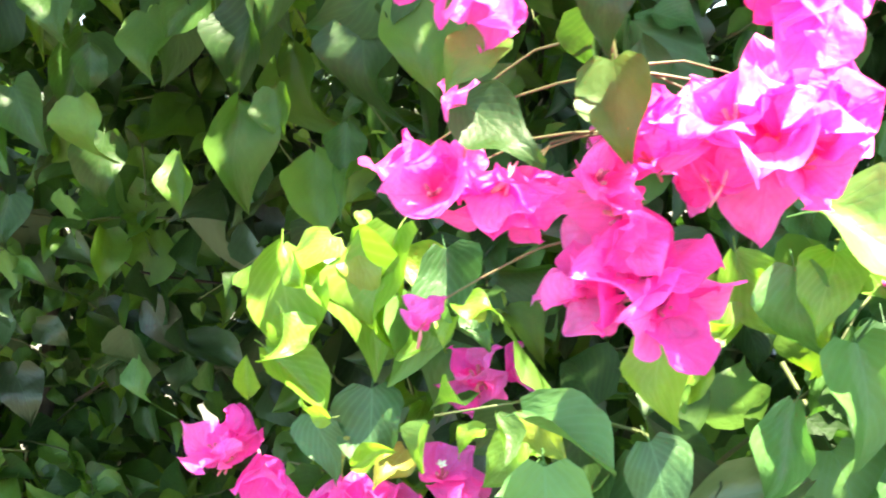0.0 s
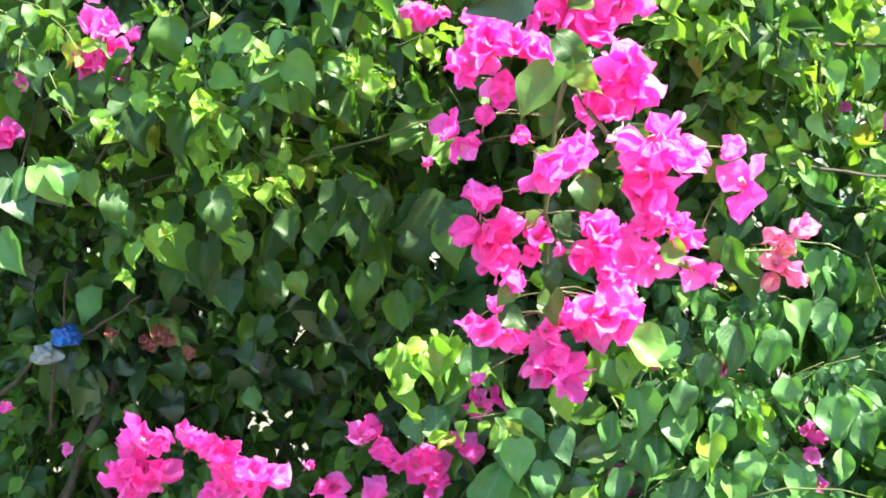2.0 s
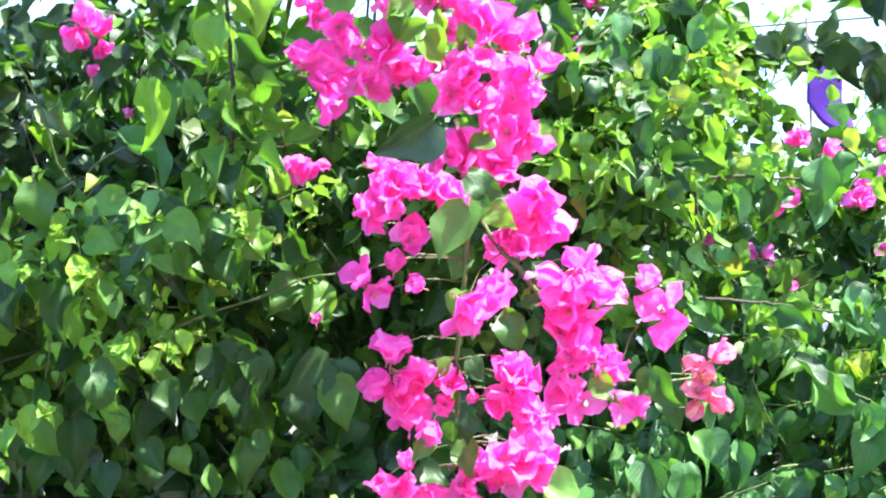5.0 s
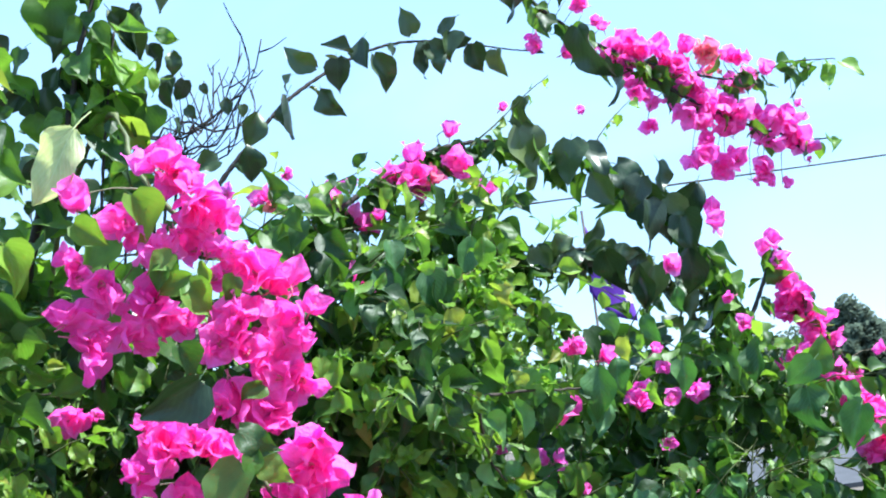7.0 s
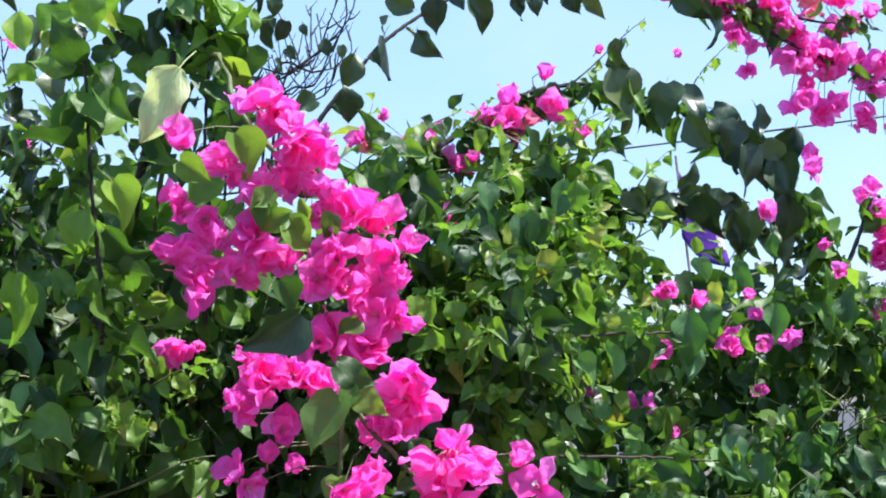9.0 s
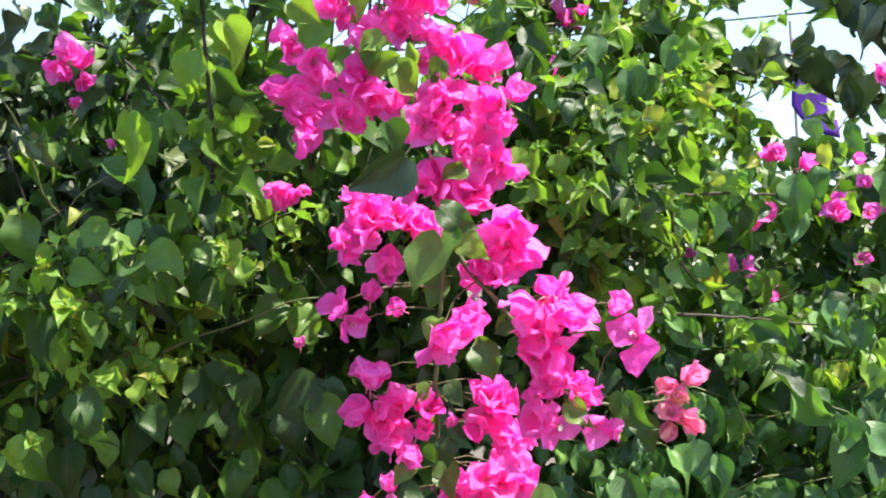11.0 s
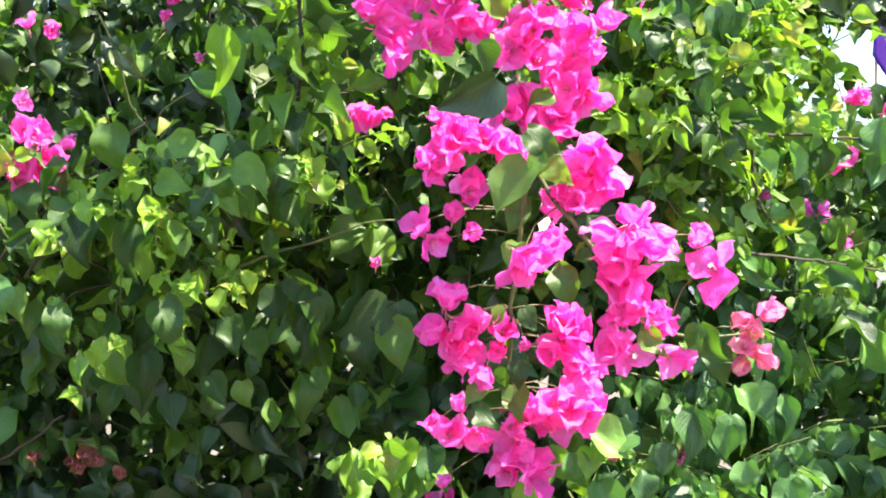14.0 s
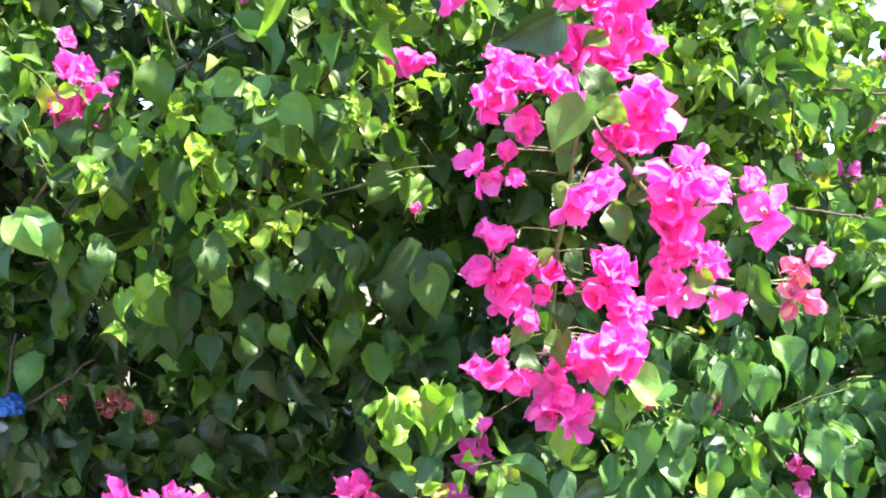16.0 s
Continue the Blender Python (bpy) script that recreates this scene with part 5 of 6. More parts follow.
# overhead cable, sagging between supports outside the view
(wx0, wy0, wz0), (wx1, wy1, wz1) = WIRE
wire_points = []
for k in range(-8, 9):
    s = 0.5 + k * 0.6
    wire_points.append((wx0 + (wx1 - wx0) * s, wy0 + (wy1 - wy0) * s, wz0 + (wz1 - wz0) * s + 0.0045 * k * k))
single("overhead_cable", mesh_from("overhead_cable", *tube_data([(spline(wire_points, 0.5), 0.0085, 0.0085)], 6), CABLE), Matrix.Identity(4),
       "thin black overhead cable crossing the sky", "cable")
for end in (wire_points[0], wire_points[-1]):
    foot = Vector((end[0], end[1] + 0.08, 0))
    pole_run = [foot + Vector((0, 0, -0.1)), foot + Vector((0, 0, end[2] * 0.5)), foot + Vector((0, 0, end[2] + 0.3))]
    single("utility_pole", mesh_from("utility_pole", *tube_data([(pole_run, 0.11, 0.075)], 10), BARK), Matrix.Identity(4),
           "plain wooden pole that carries the overhead cable", "pole", group="cable poles")


# ---- purple flag ----
FLAG_TOP, FLAG_FOOT, FLAG_TIP, FLAG_END = (Vector(q) for q in FLAG[1:])


def flag():
    px, py, pz = FLAG[0]
    t = thing("flag", (px, py, 0), "purple cloth pennant with a pale edge on a dark stick", "flag")
    part("stick", mesh_from("stick", *tube_data([([Vector((px, py, 0)), Vector((px, py, 1.0)), Vector((px - 0.002, py, pz))], 0.004, 0.003)], 8), POLE), t)
    cols, rows = 12, 10
    verts, faces = [], []
    for i in range(rows + 1):
        v = i / rows
        for j in range(cols + 1):
            u = j / cols
            a = FLAG_TOP + (FLAG_TIP - FLAG_TOP) * v - Vector((0.012, 0, 0.012)) * math.sin(v * 3.1)
            c = FLAG_FOOT + (FLAG_END - FLAG_FOOT) * v - Vector((0.010, 0, 0.012)) * math.sin(v * 3.1)
            q = a + (c - a) * u
            verts.append(q + Vector((0, 0.012 * math.sin(u * 5 + v * 6) * v - 0.006, 0)))
    for i in range(rows):
        for j in range(cols):
            a = i * (cols + 1) + j
            faces.append((a, a + 1, a + cols + 2, a + cols + 1))
    me = mesh_from("cloth", verts, faces, [CLOTH, TRIM])
    for p in me.polygons:
        p.material_index = 1 if p.index // cols >= rows - 1 and p.index % cols < 9 else 0
    cloth = part("cloth", me, t)
    thick = cloth.modifiers.new("thickness", "SOLIDIFY")
    thick.thickness = 0.0012


flag()


# ---- litter caught in the hedge ----
def crumpled(name, at, size, mat, seed, label, category):
    bm = bmesh.new()
    bmesh.ops.create_icosphere(bm, subdivisions=3, radius=1)
    for v in bm.verts:
        n = noise.noise(v.co * 1.7 + Vector((seed, 0, 0))) * 0.5 + noise.noise(v.co * 4.2 + Vector((0, seed, 0))) * 0.28
        v.co *= 1 + n
        v.co.z = max(v.co.z * 0.7, -0.55)
    low = min(v.co.z for v in bm.verts)
    for v in bm.verts:
        v.co = Vector((v.co.x, v.co.y * 0.8, v.co.z - low)) * size
    me = bpy.data.meshes.new(name)
    bm.to_mesh(me)
    bm.free()
    me.materials.append(mat)
    single(name, me, Matrix.Translation(at), label, category)


crumpled("plastic_bag", (-0.45, 1.80, 1.185), 0.023, BLUE, 3.1, "crumpled blue plastic bag caught among the stems of the hedge", "bag")
crumpled("plastic_scrap", (-0.48, 1.81, 1.153), 0.024, HULL, 8.3, "crumpled pale plastic scrap caught among the stems of the hedge", "scrap")

# ---- the bougainvillea ----
spray = thing("bougainvillea_shrub", (0.3, 2.05, 0.0), "flowering bougainvillea with a drooping magenta spray, in front of the hedge", "shrub", "bougainvillea hedge")
left = thing("bougainvillea_shrub", (-0.5, 2.1, 0.0), "leafy bougainvillea with yellow-green young shoots and a few magenta flowers", "shrub", "bougainvillea hedge")
right = thing("bougainvillea_shrub", (0.9, 2.1, 0.0), "dense dark green bougainvillea with arching stems and magenta flowers", "shrub", "bougainvillea hedge")
arch = thing("bougainvillea_shrub", (1.0, 2.35, 0.0), "tall bougainvillea whose long arching stems stand out against the sky", "shrub", "bougainvillea hedge")

# trunks and main stems
for shrub, base in ((spray, (0.3, 2.05)), (left, (-0.5, 2.1)), (right, (0.9, 2.1)), (right, (1.35, 2.15)), (arch, (1.0, 2.35))):
    for k in range(4):
        top = Vector((base[0] + rng.uniform(-0.35, 0.35), base[1] + rng.uniform(-0.15, 0.1), rng.uniform(1.2, 1.5)))
        mid = Vector((base[0] + rng.uniform(-0.12, 0.12), base[1] + rng.uniform(-0.1, 0.1), 0.7))
        stem(shrub, [(base[0] + rng.uniform(-0.05, 0.05), base[1] + rng.uniform(-0.05, 0.05), -0.03), mid, top], 0.016, 0.006, BARK, "trunk")

# near spray
run = stem(spray, [(0.12, 1.95, 1.40), (0.08, 1.66, 1.82)] + STEM_SPRAY, 0.0045, 0.002, GREEN_STEM)
leaves_along(spray, run, 0.034, 0.036, LEAF, 0.7, 0.35, loose=0.5)
run = stem(spray, STEM_SIDE, 0.0028, 0.0014, GREEN_STEM)
leaves_along(spray, run, 0.045, 0.032, LEAF, 0.6, 0.2, loose=0.5)
for rows in (SPRAY_CROWN, SPRAY_CURVE, SPRAY_BEND, SPRAY_MIDDLE, SPRAY_SIDE, SPRAY_LOWER, SPRAY_TIP, SPRAY_BUD):
    blooms(spray, rows)
blooms(spray, SPRAY_SALMON, SALMON)
hero_leaves(spray, SPRAY_LEAVES, LEAF, 0.2, 0.2, grow=1.05)
hero_leaves(spray, SPRAY_LEAVES_CROWN, LEAF, 0.2, 0.2, grow=1.05)
# shaded underside of one leaf, put into its darker colour
hero_leaves(spray, SHADED_LEAF, OLD_SHADED, 0.0, 0.02, -0.6, 1.0, 2)
hero_leaves(spray, TIP_LEAVES[::2], YOUNG, tilt=0.3)
hero_leaves(spray, TIP_LEAVES[1::2], COOL, tilt=0.3)
hero_leaves(spray, shoots(TIP_LEAVES, 2), YOUNG, 0.6, 0.7)
hero_leaves(spray, PALE_LEAF, PALE, 0.1, 0.08, 0.5, 1.05)
hero_leaves(left, LEFT_STEM_LEAVES, YOUNG)
hero_leaves(left, TOP_LEFT_DARK, OLD_SHADED, tilt=0.4)
hero_leaves(left, TOP_LEFT_GREEN, LEAF, tilt=0.35)
hero_leaves(left, TOP_LEFT_LIME, YOUNG, tilt=0.35)
hero_leaves(left, LEFT_TOP_LEAVES[::2], LEAF, tilt=0.55)
hero_leaves(left, LEFT_TOP_LEAVES[1::2], OLD_SHADED, tilt=0.55)


def stalks(shrub, groups, spine, reach=0.09):
    """Thin stalks that tie flower heads to the nearest stretch of a stem."""
    for rows in groups:
        for x, y, z, *_ in rows:
            c = Vector((x, y + 0.014, z))
            near = min(spine, key=lambda q: (q - c - Vector((0, 0, 0.02))).length)
            if (near - c).length > reach:
                continue
            bend = (near + c) / 2 + Vector((rng.uniform(-0.01, 0.01), 0.01, 0.008))
            part("stalk", mesh_from("stalk", *tube_data([(spline([near, bend, c], 0.02), 0.0009, 0.0007)], 4), STALK), shrub)


stalks(spray, (SPRAY_CROWN, SPRAY_CURVE, SPRAY_BEND, SPRAY_MIDDLE, SPRAY_SIDE, SPRAY_LOWER, SPRAY_TIP, SPRAY_SALMON, SPRAY_BUD), spline(STEM_SPRAY) + spline(STEM_SIDE), 0.12)
stalks(arch, (TOP_SPRAY, TOP_SPRAY_MIDDLE, TOP_SPRAY_LOW, TOP_SPRAY_TIPS, ARCH_FLOWERS), spline(STEM_TOP) + spline(STEM_TOP_LOW) + spline(STEM_ARCH_LOW), 0.12)
stalks(right, (RIGHT_STEM, RIGHT_STEM_FOOT), spline(STEM_RIGHT), 0.12)

# left side of the hedge
blooms(left, [(*row, -1) for row in DRIED_FLOWERS], DRIED)
for rows in (LEFT_BACK, LOW_LEFT, LEFT_HIGH):
    blooms(left, rows)
blooms(spray, LOW_MIDDLE)
hero_leaves(left, BIG_LEAVES_LEFT, COOL, tilt=0.45, stray=12)
hero_leaves(left, LIME_LEAVES_LEFT, YOUNG, tilt=0.35)
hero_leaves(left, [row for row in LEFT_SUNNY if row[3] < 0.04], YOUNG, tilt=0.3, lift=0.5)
hero_leaves(left, [row for row in LEFT_SUNNY if row[3] >= 0.04], LEAF, tilt=0.3, lift=0.5)
hero_leaves(left, LEFT_GREEN, LEAF, tilt=0.3, lift=0.45)
hero_leaves(left, LEFT_UNDER + LEFT_SHADED, LEAF, tilt=0.25, lift=0.1)
hero_leaves(left, SHADE_LEAVES, LEAF, tilt=0.6, stray=35)
hero_leaves(left, LEFT_NEAR_LEAVES, COOL, tilt=0.5, stray=25)
hero_leaves(left, LEFT_EDGE_LEAVES, COOL, tilt=0.2, lift=0.0)
hero_leaves(left, YOUNG_LEAVES, YOUNG, tilt=0.55, grow=0.75)
rosettes(left, YOUNG_LEAVES[1::2])
rosettes(left, [row for row in LEFT_SUNNY if row[3] < 0.04])
hero_leaves(left, shoots(YOUNG_LEAVES, 2), YOUNG, 0.6, 0.7)
for points, size in ((STEM_LEFT, 0.05), (STEM_LEFT_FRONT, 0.044), (STEM_SHOOT, 0.05), (STEM_BACK_LEFT, 0.040)):
    run = stem(left, points, 0.0075 if points is STEM_LEFT_FRONT else 0.0026, 0.0014, DARK_BARK, step=0.008)
    leaves_along(left, run, 0.010, size, LEAF, 0.7, 0.0, 0.3 if points is STEM_SHOOT else 0.15, loose=0.45)

# right side: arching stems against the sky
for points, every, size, mat in ((STEM_ARCH_HIGH, 0.075, 0.045, OLD_SHADED), (STEM_ARCH_LOW, 0.0065, 0.046, LEAF), (STEM_RIDGE, 0.0035, 0.046, OLD_SHADED), (STEM_TOP, 0.013, 0.048, LEAF),
                                 (STEM_OVER, 0.03, 0.05, OLD_SHADED), (STEM_TOP_LOW, 0.022, 0.038, LEAF), (STEM_RIGHT, 0.016, 0.040, LEAF), (TWIG_SPRIG, 0.018, 0.022, LEAF), (TWIG_SPRIG_B, 0.018, 0.02, LEAF)):
    thin = len(points) == 4
    owner = right if points in (STEM_RIDGE, STEM_RIGHT) else arch
    run = stem(owner, points, 0.0018 if thin else 0.0048, 0.0007 if thin else 0.0012, GREEN_STEM if thin else DARK_BARK, step=0.006)
    leaves_along(owner, run, every, size, mat, 0.9, 0.0, 0.6 if thin else 0.03, 0.6, (0.1, 0.1, 0.8), 0.62)
for owner, rows in ((right, HEDGE_RIGHT), (right, HEDGE_DEEP), (arch, ARCH_FLOWERS), (arch, ARCH_FLOWERS_LOW), (arch, TOP_SPRAY), (arch, TOP_SPRAY_MIDDLE), (arch, TOP_SPRAY_LOW),
                    (arch, TOP_SPRAY_TIPS), (right, RIGHT_STEM), (right, RIGHT_STEM_FOOT), (right, LOW_RIGHT)):
    blooms(owner, rows, salmon=0.05)
hero_leaves(right, BIG_LEAVES_RIGHT[::2], LEAF, tilt=0.4)
hero_leaves(right, BIG_LEAVES_RIGHT[1::2], COOL, tilt=0.4)
hero_leaves(right, RIGHT_FACE_LEAVES, COOL, tilt=0.3, grow=1.1)
hero_leaves(right, RIGHT_BROAD, COOL, tilt=0.3, lift=0.5)
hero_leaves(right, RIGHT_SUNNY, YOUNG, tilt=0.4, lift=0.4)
hero_leaves(right, shoots(RIGHT_SUNNY, 1), YOUNG, 0.6, 0.7)
# leaves seen against the bright sky: their shaded side is put into the colour
hero_leaves(right, DARK_LEAVES, OLD_SHADED, tilt=0.6)
hero_leaves(arch, SKY_LEAVES, OLD_SHADED, tilt=0.7)
hero_leaves(arch, ARCH_HIGH_LEAVES, OLD_SHADED, tilt=0.6)
hero_leaves(right, RIDGE_LEAVES, OLD_SHADED, tilt=0.35, lift=0.1)
for points in (TWIG_FACE, TWIG_FACE_LOW, TWIG_FACE_HANGING):
    run = stem(right, points, 0.0022, 0.0012, BARK, "twig", step=0.01)
    leaves_along(right, run, 0.05, 0.045, COOL, 0.8)
hero_leaves(right, LOW_LEAVES_RIGHT, COOL, tilt=0.4, lift=0.6)
hero_leaves(right, LOW_FACE_LEAVES, COOL, tilt=0.3, lift=0.6, grow=1.1)
hero_leaves(right, LOW_BROAD_LEAVES + LOW_BROAD_LEAVES_SIDE, COOL, tilt=0.25, lift=0.7)
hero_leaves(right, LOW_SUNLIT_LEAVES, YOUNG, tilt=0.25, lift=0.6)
hero_leaves(right, LOW_LIME_LEAVES, YOUNG, tilt=0.3, lift=0.5, grow=1.1)
hero_leaves(right, shoots(LOW_LIME_LEAVES, 1), YOUNG, 0.6, 0.7)
hero_leaves(right, YOUNG_LEAVES_RIGHT, YOUNG, tilt=0.55, grow=0.85)
rosettes(right, YOUNG_LEAVES_RIGHT[::2])
hero_leaves(right, shoots(YOUNG_LEAVES_RIGHT, 2), YOUNG, 0.6, 0.7)


# bare twigs behind
def bare_twigs(rows, count):
    root, tops = Vector(rows[0]), [Vector(q) for q in rows[1:]]
    for k in range(count):
        end = tops[k % len(tops)] + Vector((rng.uniform(-0.05, 0.05), rng.uniform(-0.08, 0.08), rng.uniform(-0.05, 0.02)))
        a = root + Vector((rng.uniform(-0.07, 0.05), rng.uniform(-0.05, 0.05), rng.uniform(-0.06, 0.02)))
        sag = Vector((0.03 * (end.x - a.x) / 0.2 + 0.02, 0, -0.02))
        way = [a + (end - a) * (q / 4) + sag * math.sin(q * 0.785) + Vector((rng.gauss(0, 0.004), rng.gauss(0, 0.01), rng.gauss(0, 0.004))) for q in range(1, 4)]
        main = spline([a + Vector((-0.05, 0.05, -0.35)), a, *way, end], 0.018)
        runs = [(main, 0.0042, 0.0014)]
        for n, q in enumerate(main[len(main) // 2::2]):
            go = (end - a).normalized() * 0.6 + Vector((rng.choice((-1, 1)) * rng.uniform(0.3, 0.8), rng.uniform(-0.3, 0.3), rng.uniform(0.2, 0.8)))
            e = q + go.normalized() * rng.uniform(0.02, 0.07)
            runs.append((spline([q, (q + e) / 2 + Vector((0, 0, -0.004)), e], 0.015), 0.0018, 0.0010))
            if n % 2:
                f = (q + e) / 2 + Vector((rng.uniform(-0.02, 0.02), 0, rng.uniform(0.01, 0.03)))
                runs.append(([(q + e) / 2, f], 0.0008, 0.0005))
        part("bare_twig", mesh_from("bare_twig", *tube_data(runs, 4), DARK_BARK), left, label="leafless grey-brown twig")


bare_twigs(TWIGS, 9)
bare_twigs(TWIGS_LEFT, 4)


# ---- the mass of the hedge ----
SKY_X = [-3.0, -0.6, -0.1, 0.03, 0.13, 0.2] + [p[0] for p in SKYLINE] + [1.75, 4.0]
SKY_Z = [1.9, 1.95, 1.96, 2.0, 1.96, 1.94] + [p[2] for p in SKYLINE] + [1.25, 1.1]


def skyline(x):
    return float(np.interp(x, SKY_X, SKY_Z))


def front(x, z):
    """How far from the camera's line the face of the hedge stands: it bulges and overhangs."""
    y = 1.52 + 0.14 * noise.noise((x * 3.1, z * 3.6, 0.3)) + 0.08 * noise.noise((x * 8, z * 8, 4.0))
    under = max(0.0, min(1.0, (1.56 - z) / 0.16))
    y += (0.42 if x < 0.1 else 0.12 if x < 0.25 else -0.02) * under
    if x > 0.25:
        y -= 0.45 * max(0.0, 1.40 - z)
    y -= 0.20 * math.exp(-((x + 0.22) / 0.32) ** 2 - ((z - 1.62) / 0.11) ** 2)
    y += 0.16 * math.exp(-((x - 0.15) / 0.17) ** 2) * min(1.0, max(0.0, (z - 1.3) / 0.12))
    y += 0.24 * math.exp(-((x - 0.48) / 0.17) ** 2 - ((z - 1.37) / 0.085) ** 2)
    y -= 0.16 * math.exp(-((x - 0.44) / 0.16) ** 2 - ((z - 1.65) / 0.12) ** 2)
    y += 0.26 * math.exp(-((x - 0.80) / 0.22) ** 2 - ((z - 1.58) / 0.12) ** 2)
    return y + 0.5 * max(0, x - 0.8)


# thin places in the hedge: the place that they open towards, the slopes across and up, and their size
GAPS = [(0.03, 1.635, 0.316, -0.030, 0.004, 9), (0.03, 1.635, 0.632, -0.086, 0.012, 9), (0.03, 1.635, 0.675, -0.088, 0.011, 9), (0.03, 1.635, 0.725, -0.093, 0.011, 9),
        (0.03, 1.635, 0.465, 0.078, 0.012, 9), (0.03, 1.635, 0.57, 0.064, 0.006, 9), (0.015, 1.65, 0.527, 0.083, 0.010, 9),
        (-0.05, 1.573, -0.227, -0.219, 0.013, 1.77), (-0.16, 1.534, -0.166, -0.198, 0.013, 1.77), (0.092, 1.594, -0.306, -0.231, 0.013, 1.77), (0.092, 1.594, -0.108, -0.215, 0.006, 9), (0.092, 1.594, -0.280, -0.158, 0.005, 9)]


def in_gap(x, y, z, size):
    return any(y < far and math.hypot((x - ex) / y - gx, (z - ez) / y - gz) < gr + 0.35 * size / y for ex, ez, gx, gz, gr, far in GAPS)


def mass(shrub, x0, x1, count, mat, seed, size, deep=0.16, z0=0.05, shift=0.0, clump=0.0, scale=9.0, z1=2.35, roof=0.0):
    """Thousands of hanging leaves on the face and in the depth of the hedge, in one mesh."""
    r = np.random.RandomState(seed)
    all_v, all_uv, all_f, total, made = [], [], [], 0, 0
    shapes = [(np.array(v), np.array(f), np.array(u)) for v, f, u in FILL_SHAPES]
    while made < count:
        x, z = r.uniform(x0, x1), r.uniform(z0, z1)
        top = skyline(x) - 0.03 + 0.10 * noise.noise((x * 9, 0.0, 2.0)) + 0.05 * noise.noise((x * 31, 0.0, 5.0))
        top = roof or top
        if z > top or (z > top - 0.12 and r.rand() < 0.45):
            continue
        if clump and noise.noise((x * scale, z * scale, seed * 1.7)) < clump:
            continue
        y = front(x, z) + shift + r.exponential(deep) + 0.12 * max(0.0, z - top + 0.2) / 0.2
        if y > 2.6:
            continue
        if in_gap(x, y, z, size):
            continue
        made += 1
        v, f, u = shapes[r.randint(len(shapes))]
        tip = Vector((r.normal(0, 0.6), r.normal(-0.3, 0.5), -0.7 + r.normal(0, 0.5))).normalized()
        nrm = Vector((r.normal(-0.1, 0.75), -0.5 + r.normal(0, 0.6), 0.6 + r.normal(0, 0.6)))
        m = np.array(facing((x, y, z), tip, nrm, size * r.uniform(0.5, 1.3)))
        all_v.append(v @ m[:3, :3].T + m[:3, 3])
        all_f.append(f + total)
        all_uv.append(u)
        total += len(v)
    verts, faces, uvs = np.concatenate(all_v), np.concatenate(all_f), np.concatenate(all_uv)
    me = bpy.data.meshes.new("foliage")
    me.vertices.add(len(verts))
    me.vertices.foreach_set("co", verts.astype(np.float32).ravel())
    me.loops.add(faces.size)
    me.loops.foreach_set("vertex_index", faces.astype(np.int32).ravel())
    me.polygons.add(len(faces))
    me.polygons.foreach_set("loop_start", np.arange(0, faces.size, 4, dtype=np.int32))
    me.polygons.foreach_set("loop_total", np.full(len(faces), 4, dtype=np.int32))
    layer = me.uv_layers.new(name="UVMap")
    layer.data.foreach_set("uv", uvs[faces.ravel()].astype(np.float32).ravel())
    me.materials.append(mat)
    me.polygons.foreach_set("use_smooth", [True] * len(faces))
    me.update(calc_edges=True)
    me.validate()
    part("foliage", me, shrub, kind="stuff")


def joined_leaves(shrub, poses, mat, r, forms=FILL_SHAPES):
    """Many leaves in one mesh, each with its own pose."""
    shapes = [(np.array(v), np.array(f), np.array(u)) for v, f, u in forms]
    all_v, all_f, all_uv, total = [], [], [], 0
    for m in poses:
        v, f, u = shapes[r.randint(len(shapes))]
        m = np.array(m)
        all_v.append(v @ m[:3, :3].T + m[:3, 3])
        all_f.append(f + total)
        all_uv.append(u)
        total += len(v)
    me = mesh_from("foliage", np.concatenate(all_v).tolist(), np.concatenate(all_f).tolist(), mat, np.concatenate(all_uv))
    part("foliage", me, shrub, kind="stuff")


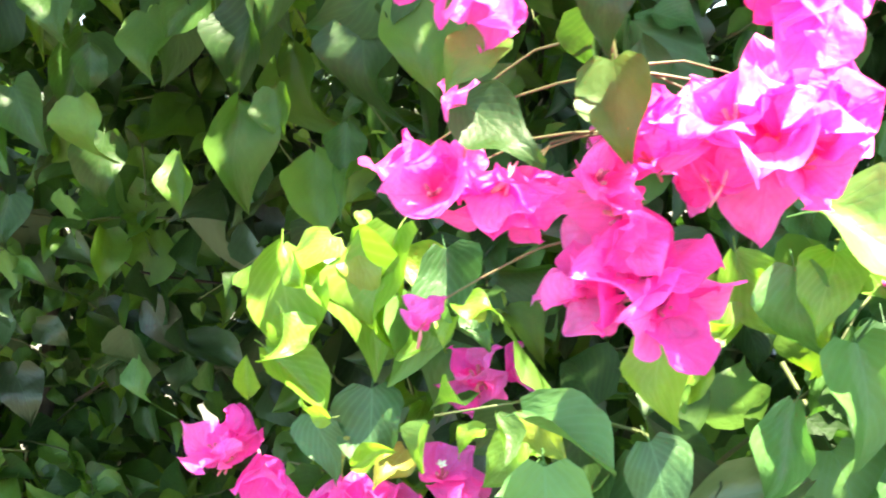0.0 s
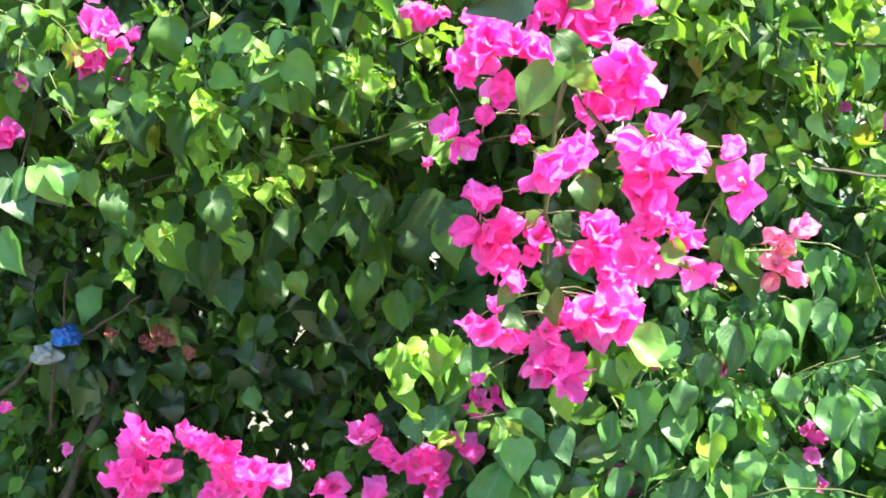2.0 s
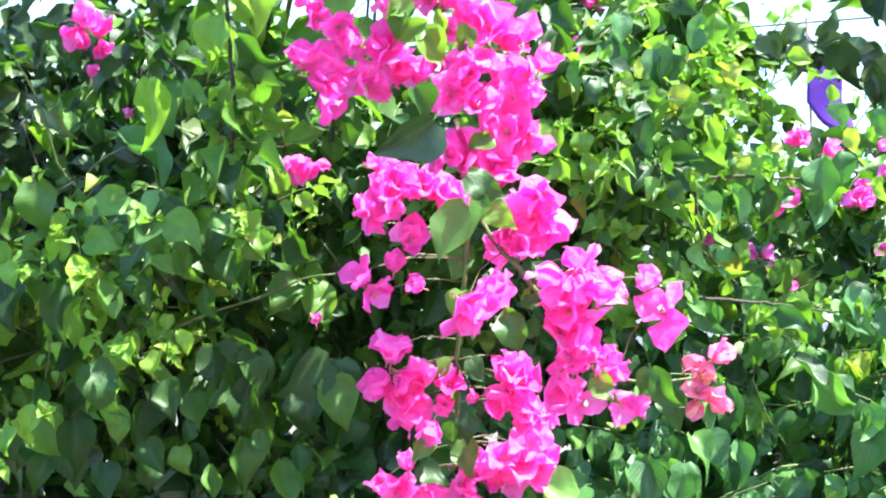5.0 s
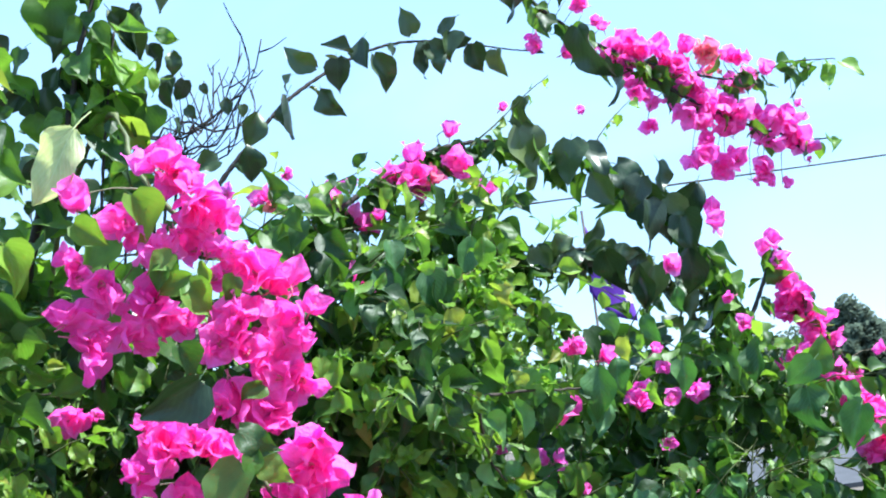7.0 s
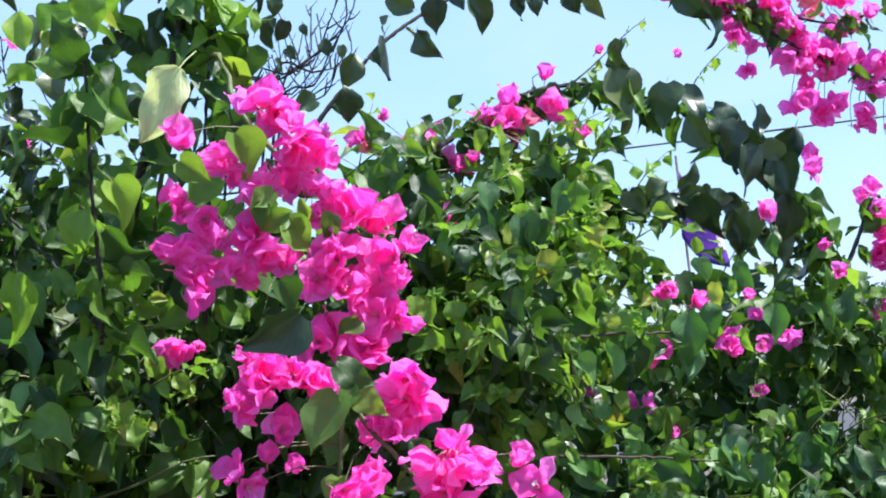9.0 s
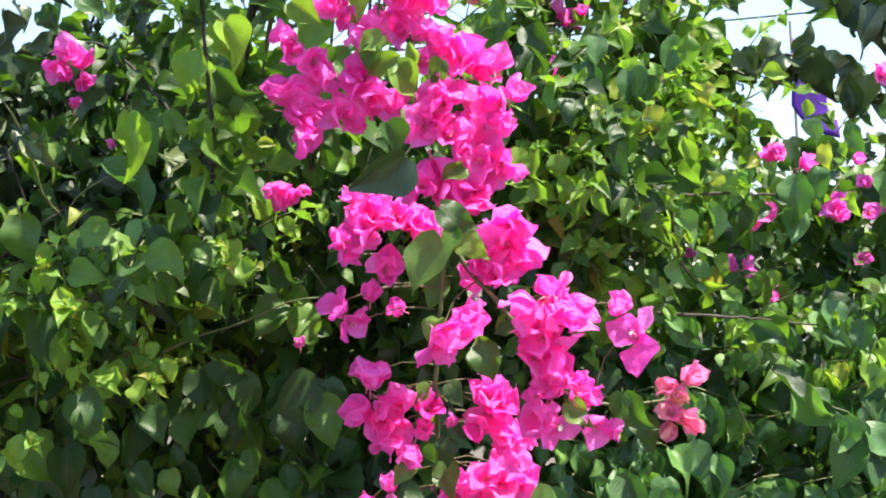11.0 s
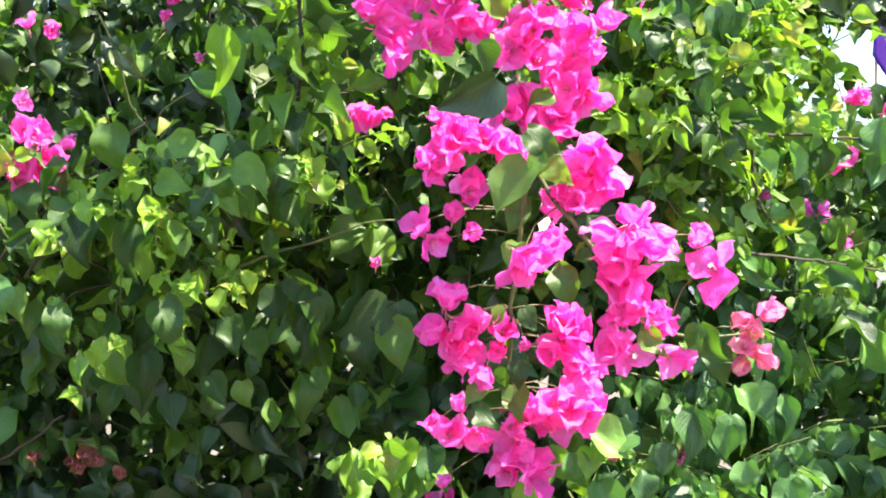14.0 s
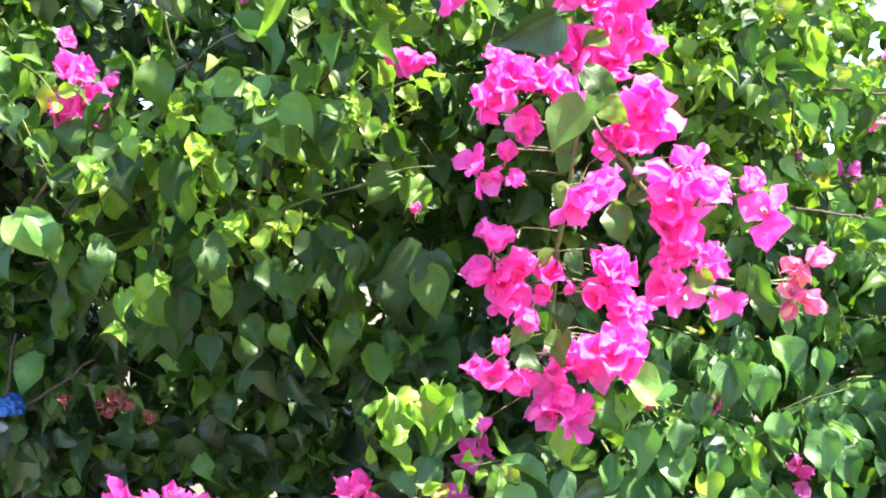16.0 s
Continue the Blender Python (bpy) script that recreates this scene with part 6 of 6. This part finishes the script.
def leafy_shoots(shrub, x0, x1, count, seed, size, deep, z0, fresh=0.5, z1=2.35, pale_from=0.62):
    """Shoots that grow out of the hedge's face: a curved twig each, with spiralling leaves that shrink and pale towards its tip."""
    r = np.random.RandomState(seed)
    old, cool, new_ones, runs, made = [], [], [], [], 0
    while made < count:
        x, z = r.uniform(x0, x1), r.uniform(z0, z1)
        top = skyline(x) - 0.04 + 0.10 * noise.noise((x * 9, 0.0, 2.0))
        if z > top or noise.noise((x * 6.5, z * 7.5, seed * 2.3)) < -0.08:
            continue
        made += 1
        y = front(x, z) + 0.05 + r.exponential(deep) + 0.10 * max(0.0, z - top + 0.2) / 0.2
        way = Vector((r.normal(0, 0.7), -abs(r.normal(0.35, 0.4)), r.normal(0.15, 0.65))).normalized()
        q = Vector((x, y, z))
        steps = r.randint(5, 12)
        tip_fresh = r.rand() < fresh * (1.0 if pale_from < 0.5 else min(1.0, max(0.15, (z - 1.4) / 0.2)))
        grow = size * r.uniform(0.75, 1.2)
        line = [q.copy()]
        spin = r.uniform(0, 6.3)
        for k in range(steps):
            q = q + way * r.uniform(0.011, 0.021)
            way = (way + Vector((0, 0, -0.07)) + Vector((r.normal(0, 0.06), 0, r.normal(0, 0.06)))).normalized()
            line.append(q.copy())
            side = way.orthogonal().normalized()
            side = Matrix.Rotation(spin + k * 2.4, 3, way) @ side
            along = (k + 1) / steps
            s = grow * (0.80 if z > 1.55 and x < 0.3 else 1.0) * (1.05 - 0.62 * along ** 1.6) * r.uniform(0.75, 1.2)
            tip = side * 0.8 + way * 0.45 + Vector((r.normal(0, 0.2), r.normal(0, 0.2), -0.5 + r.normal(0, 0.2)))
            nrm = Vector((-0.1, -0.5, 0.7)) + Vector((r.normal(0, 0.48), r.normal(0, 0.42), r.normal(0, 0.42)))
            cool_one = z < 1.44 + r.normal(0, 0.1) and x > 0.3
            if cool_one:  # the low leaves hang flat, one over the other
                s *= 1.12
                tip = Vector((r.normal(0.05, 0.4), r.normal(-0.1, 0.25), -0.9))
                nrm = Vector((r.normal(0.05, 0.32), -0.7 + r.normal(0, 0.28), 0.65 + r.normal(0, 0.28)))
            at = q + tip.normalized() * s * 0.2
            if in_gap(at.x, at.y, at.z, s):
                continue
            (new_ones if tip_fresh and along > pale_from else cool if cool_one else old).append(facing(at, tip, nrm, s))
        runs.append(([line[0], line[len(line) // 3], line[2 * len(line) // 3], line[-1]], 0.0016, 0.0007))
    if old:
        joined_leaves(shrub, old, LEAF, r)
    if cool:
        joined_leaves(shrub, cool, COOL, r)
    joined_leaves(shrub, new_ones, YOUNG, r)
    part("twigwork", mesh_from("twigwork", *tube_data(runs, 3), GREEN_STEM), shrub, kind="stuff")


for shrub, mat, poses in MORE_LEAVES.values():
    joined_leaves(shrub, poses, mat, np.random.RandomState(len(poses)), LEAF_SHAPES)
leafy_shoots(left, -0.75, 0.30, 400, 1, 0.058, 0.11, 0.75, 0.15)
leafy_shoots(left, -0.26, 0.02, 24, 2, 0.046, 0.02, 1.44, 0.95, 1.60, 0.1)
leafy_shoots(spray, 0.05, 0.55, 190, 3, 0.050, 0.11, 0.75, 0.35)
leafy_shoots(right, 0.36, 0.60, 26, 4, 0.042, 0.03, 1.58, 0.9, 1.70, 0.2)
leafy_shoots(right, 0.54, 0.76, 26, 6, 0.042, 0.03, 1.72, 0.9, 1.88, 0.2)
leafy_shoots(right, 0.35, 2.0, 780, 5, 0.052, 0.11, 0.75, 0.45)
mass(left, -0.20, 0.02, 75, OLD_SHADED, 42, 0.040, 0.1, 1.85, 0.05, z1=2.04, roof=2.05)
mass(left, -0.20, 0.02, 35, LEAF, 43, 0.036, 0.1, 1.85, 0.0, z1=2.0, roof=2.05)
mass(left, -2.6, -0.7, 2600, LEAF, 7, 0.055, z0=0.1)
mass(right, 1.9, 3.6, 2000, LEAF, 8, 0.055, z0=0.1)
mass(left, -0.75, 0.30, 1800, LEAF, 9, 0.054, 0.2, 0.6, 0.14, -0.06, 11.0)
mass(right, 0.20, 2.0, 2200, LEAF, 10, 0.050, 0.2, 0.6, 0.12, -0.06, 11.0)
# darker leaves low on the left, the shade there put into their colour
mass(left, -0.75, 0.28, 220, OLD_SHADED, 32, 0.066, 0.05, 1.05, 0.0, z1=1.44)
mass(left, -0.75, 0.28, 110, COOL, 31, 0.064, 0.05, 1.05, 0.0, z1=1.44)
mass(left, -0.7, 0.12, 320, OLD_SHADED, 33, 0.045, 0.22, 1.72, 0.0, z1=2.25, roof=2.25)
mass(left, -0.7, 0.10, 150, LEAF, 34, 0.042, 0.15, 1.74, 0.0, z1=2.25, roof=2.25)
# dark backing: shade in the hedge's depth is put into the leaf colour
mass(left, -1.1, 0.30, 3700, OLD_SHADED, 21, 0.070, 0.08, 0.2, 0.45)
mass(left, -0.9, 0.12, 2200, OLD_SHADED, 22, 0.056, 0.12, 1.5, 0.28, z1=1.97)
mass(right, 0.15, 2.0, 2800, OLD_SHADED, 23, 0.062, 0.10, 0.4, 0.34)
mass(left, -0.75, 0.30, 700, LEAF, 11, 0.060, 0.2, 0.02, 0.1)
mass(right, 0.20, 1.75, 900, LEAF, 12, 0.060, 0.2, 0.02, 0.1)


# twigs inside the hedge
def inner_twigs(shrub, x0, x1, count):
    for k in range(count):
        x = rng.uniform(x0, x1)
        z = rng.uniform(1.0, skyline(x) - 0.15)
        y = front(x, z) + rng.uniform(0.05, 0.16)
        pts = [Vector((x, y + 0.1, z - 0.12))]
        way = Vector((rng.gauss(0, 0.7), -abs(rng.gauss(0.25, 0.2)), rng.uniform(0.1, 1.0))).normalized()
        for s in range(4):
            pts.append(pts[-1] + way * rng.uniform(0.03, 0.07) + Vector((rng.gauss(0, 0.012), rng.gauss(0, 0.01), rng.gauss(0, 0.012))))
        run = spline(pts, 0.03)
        part("twig", mesh_from("twig", *tube_data([(run, 0.0022, 0.001)], 5), BARK if k % 3 else GREEN_STEM), shrub)


inner_twigs(left, -0.5, 0.25, 60)
for points in ([(-0.585, 1.900, 1.078), (-0.485, 1.825, 1.171), (-0.405, 1.800, 1.208), (-0.325, 1.770, 1.268)], [(-0.515, 1.920, 1.008), (-0.470, 1.820, 1.174), (-0.455, 1.805, 1.195), (-0.425, 1.740, 1.308)]):
    stem(left, points, 0.0035, 0.0018, BARK, "twig")
inner_twigs(right, 0.35, 1.3, 60)
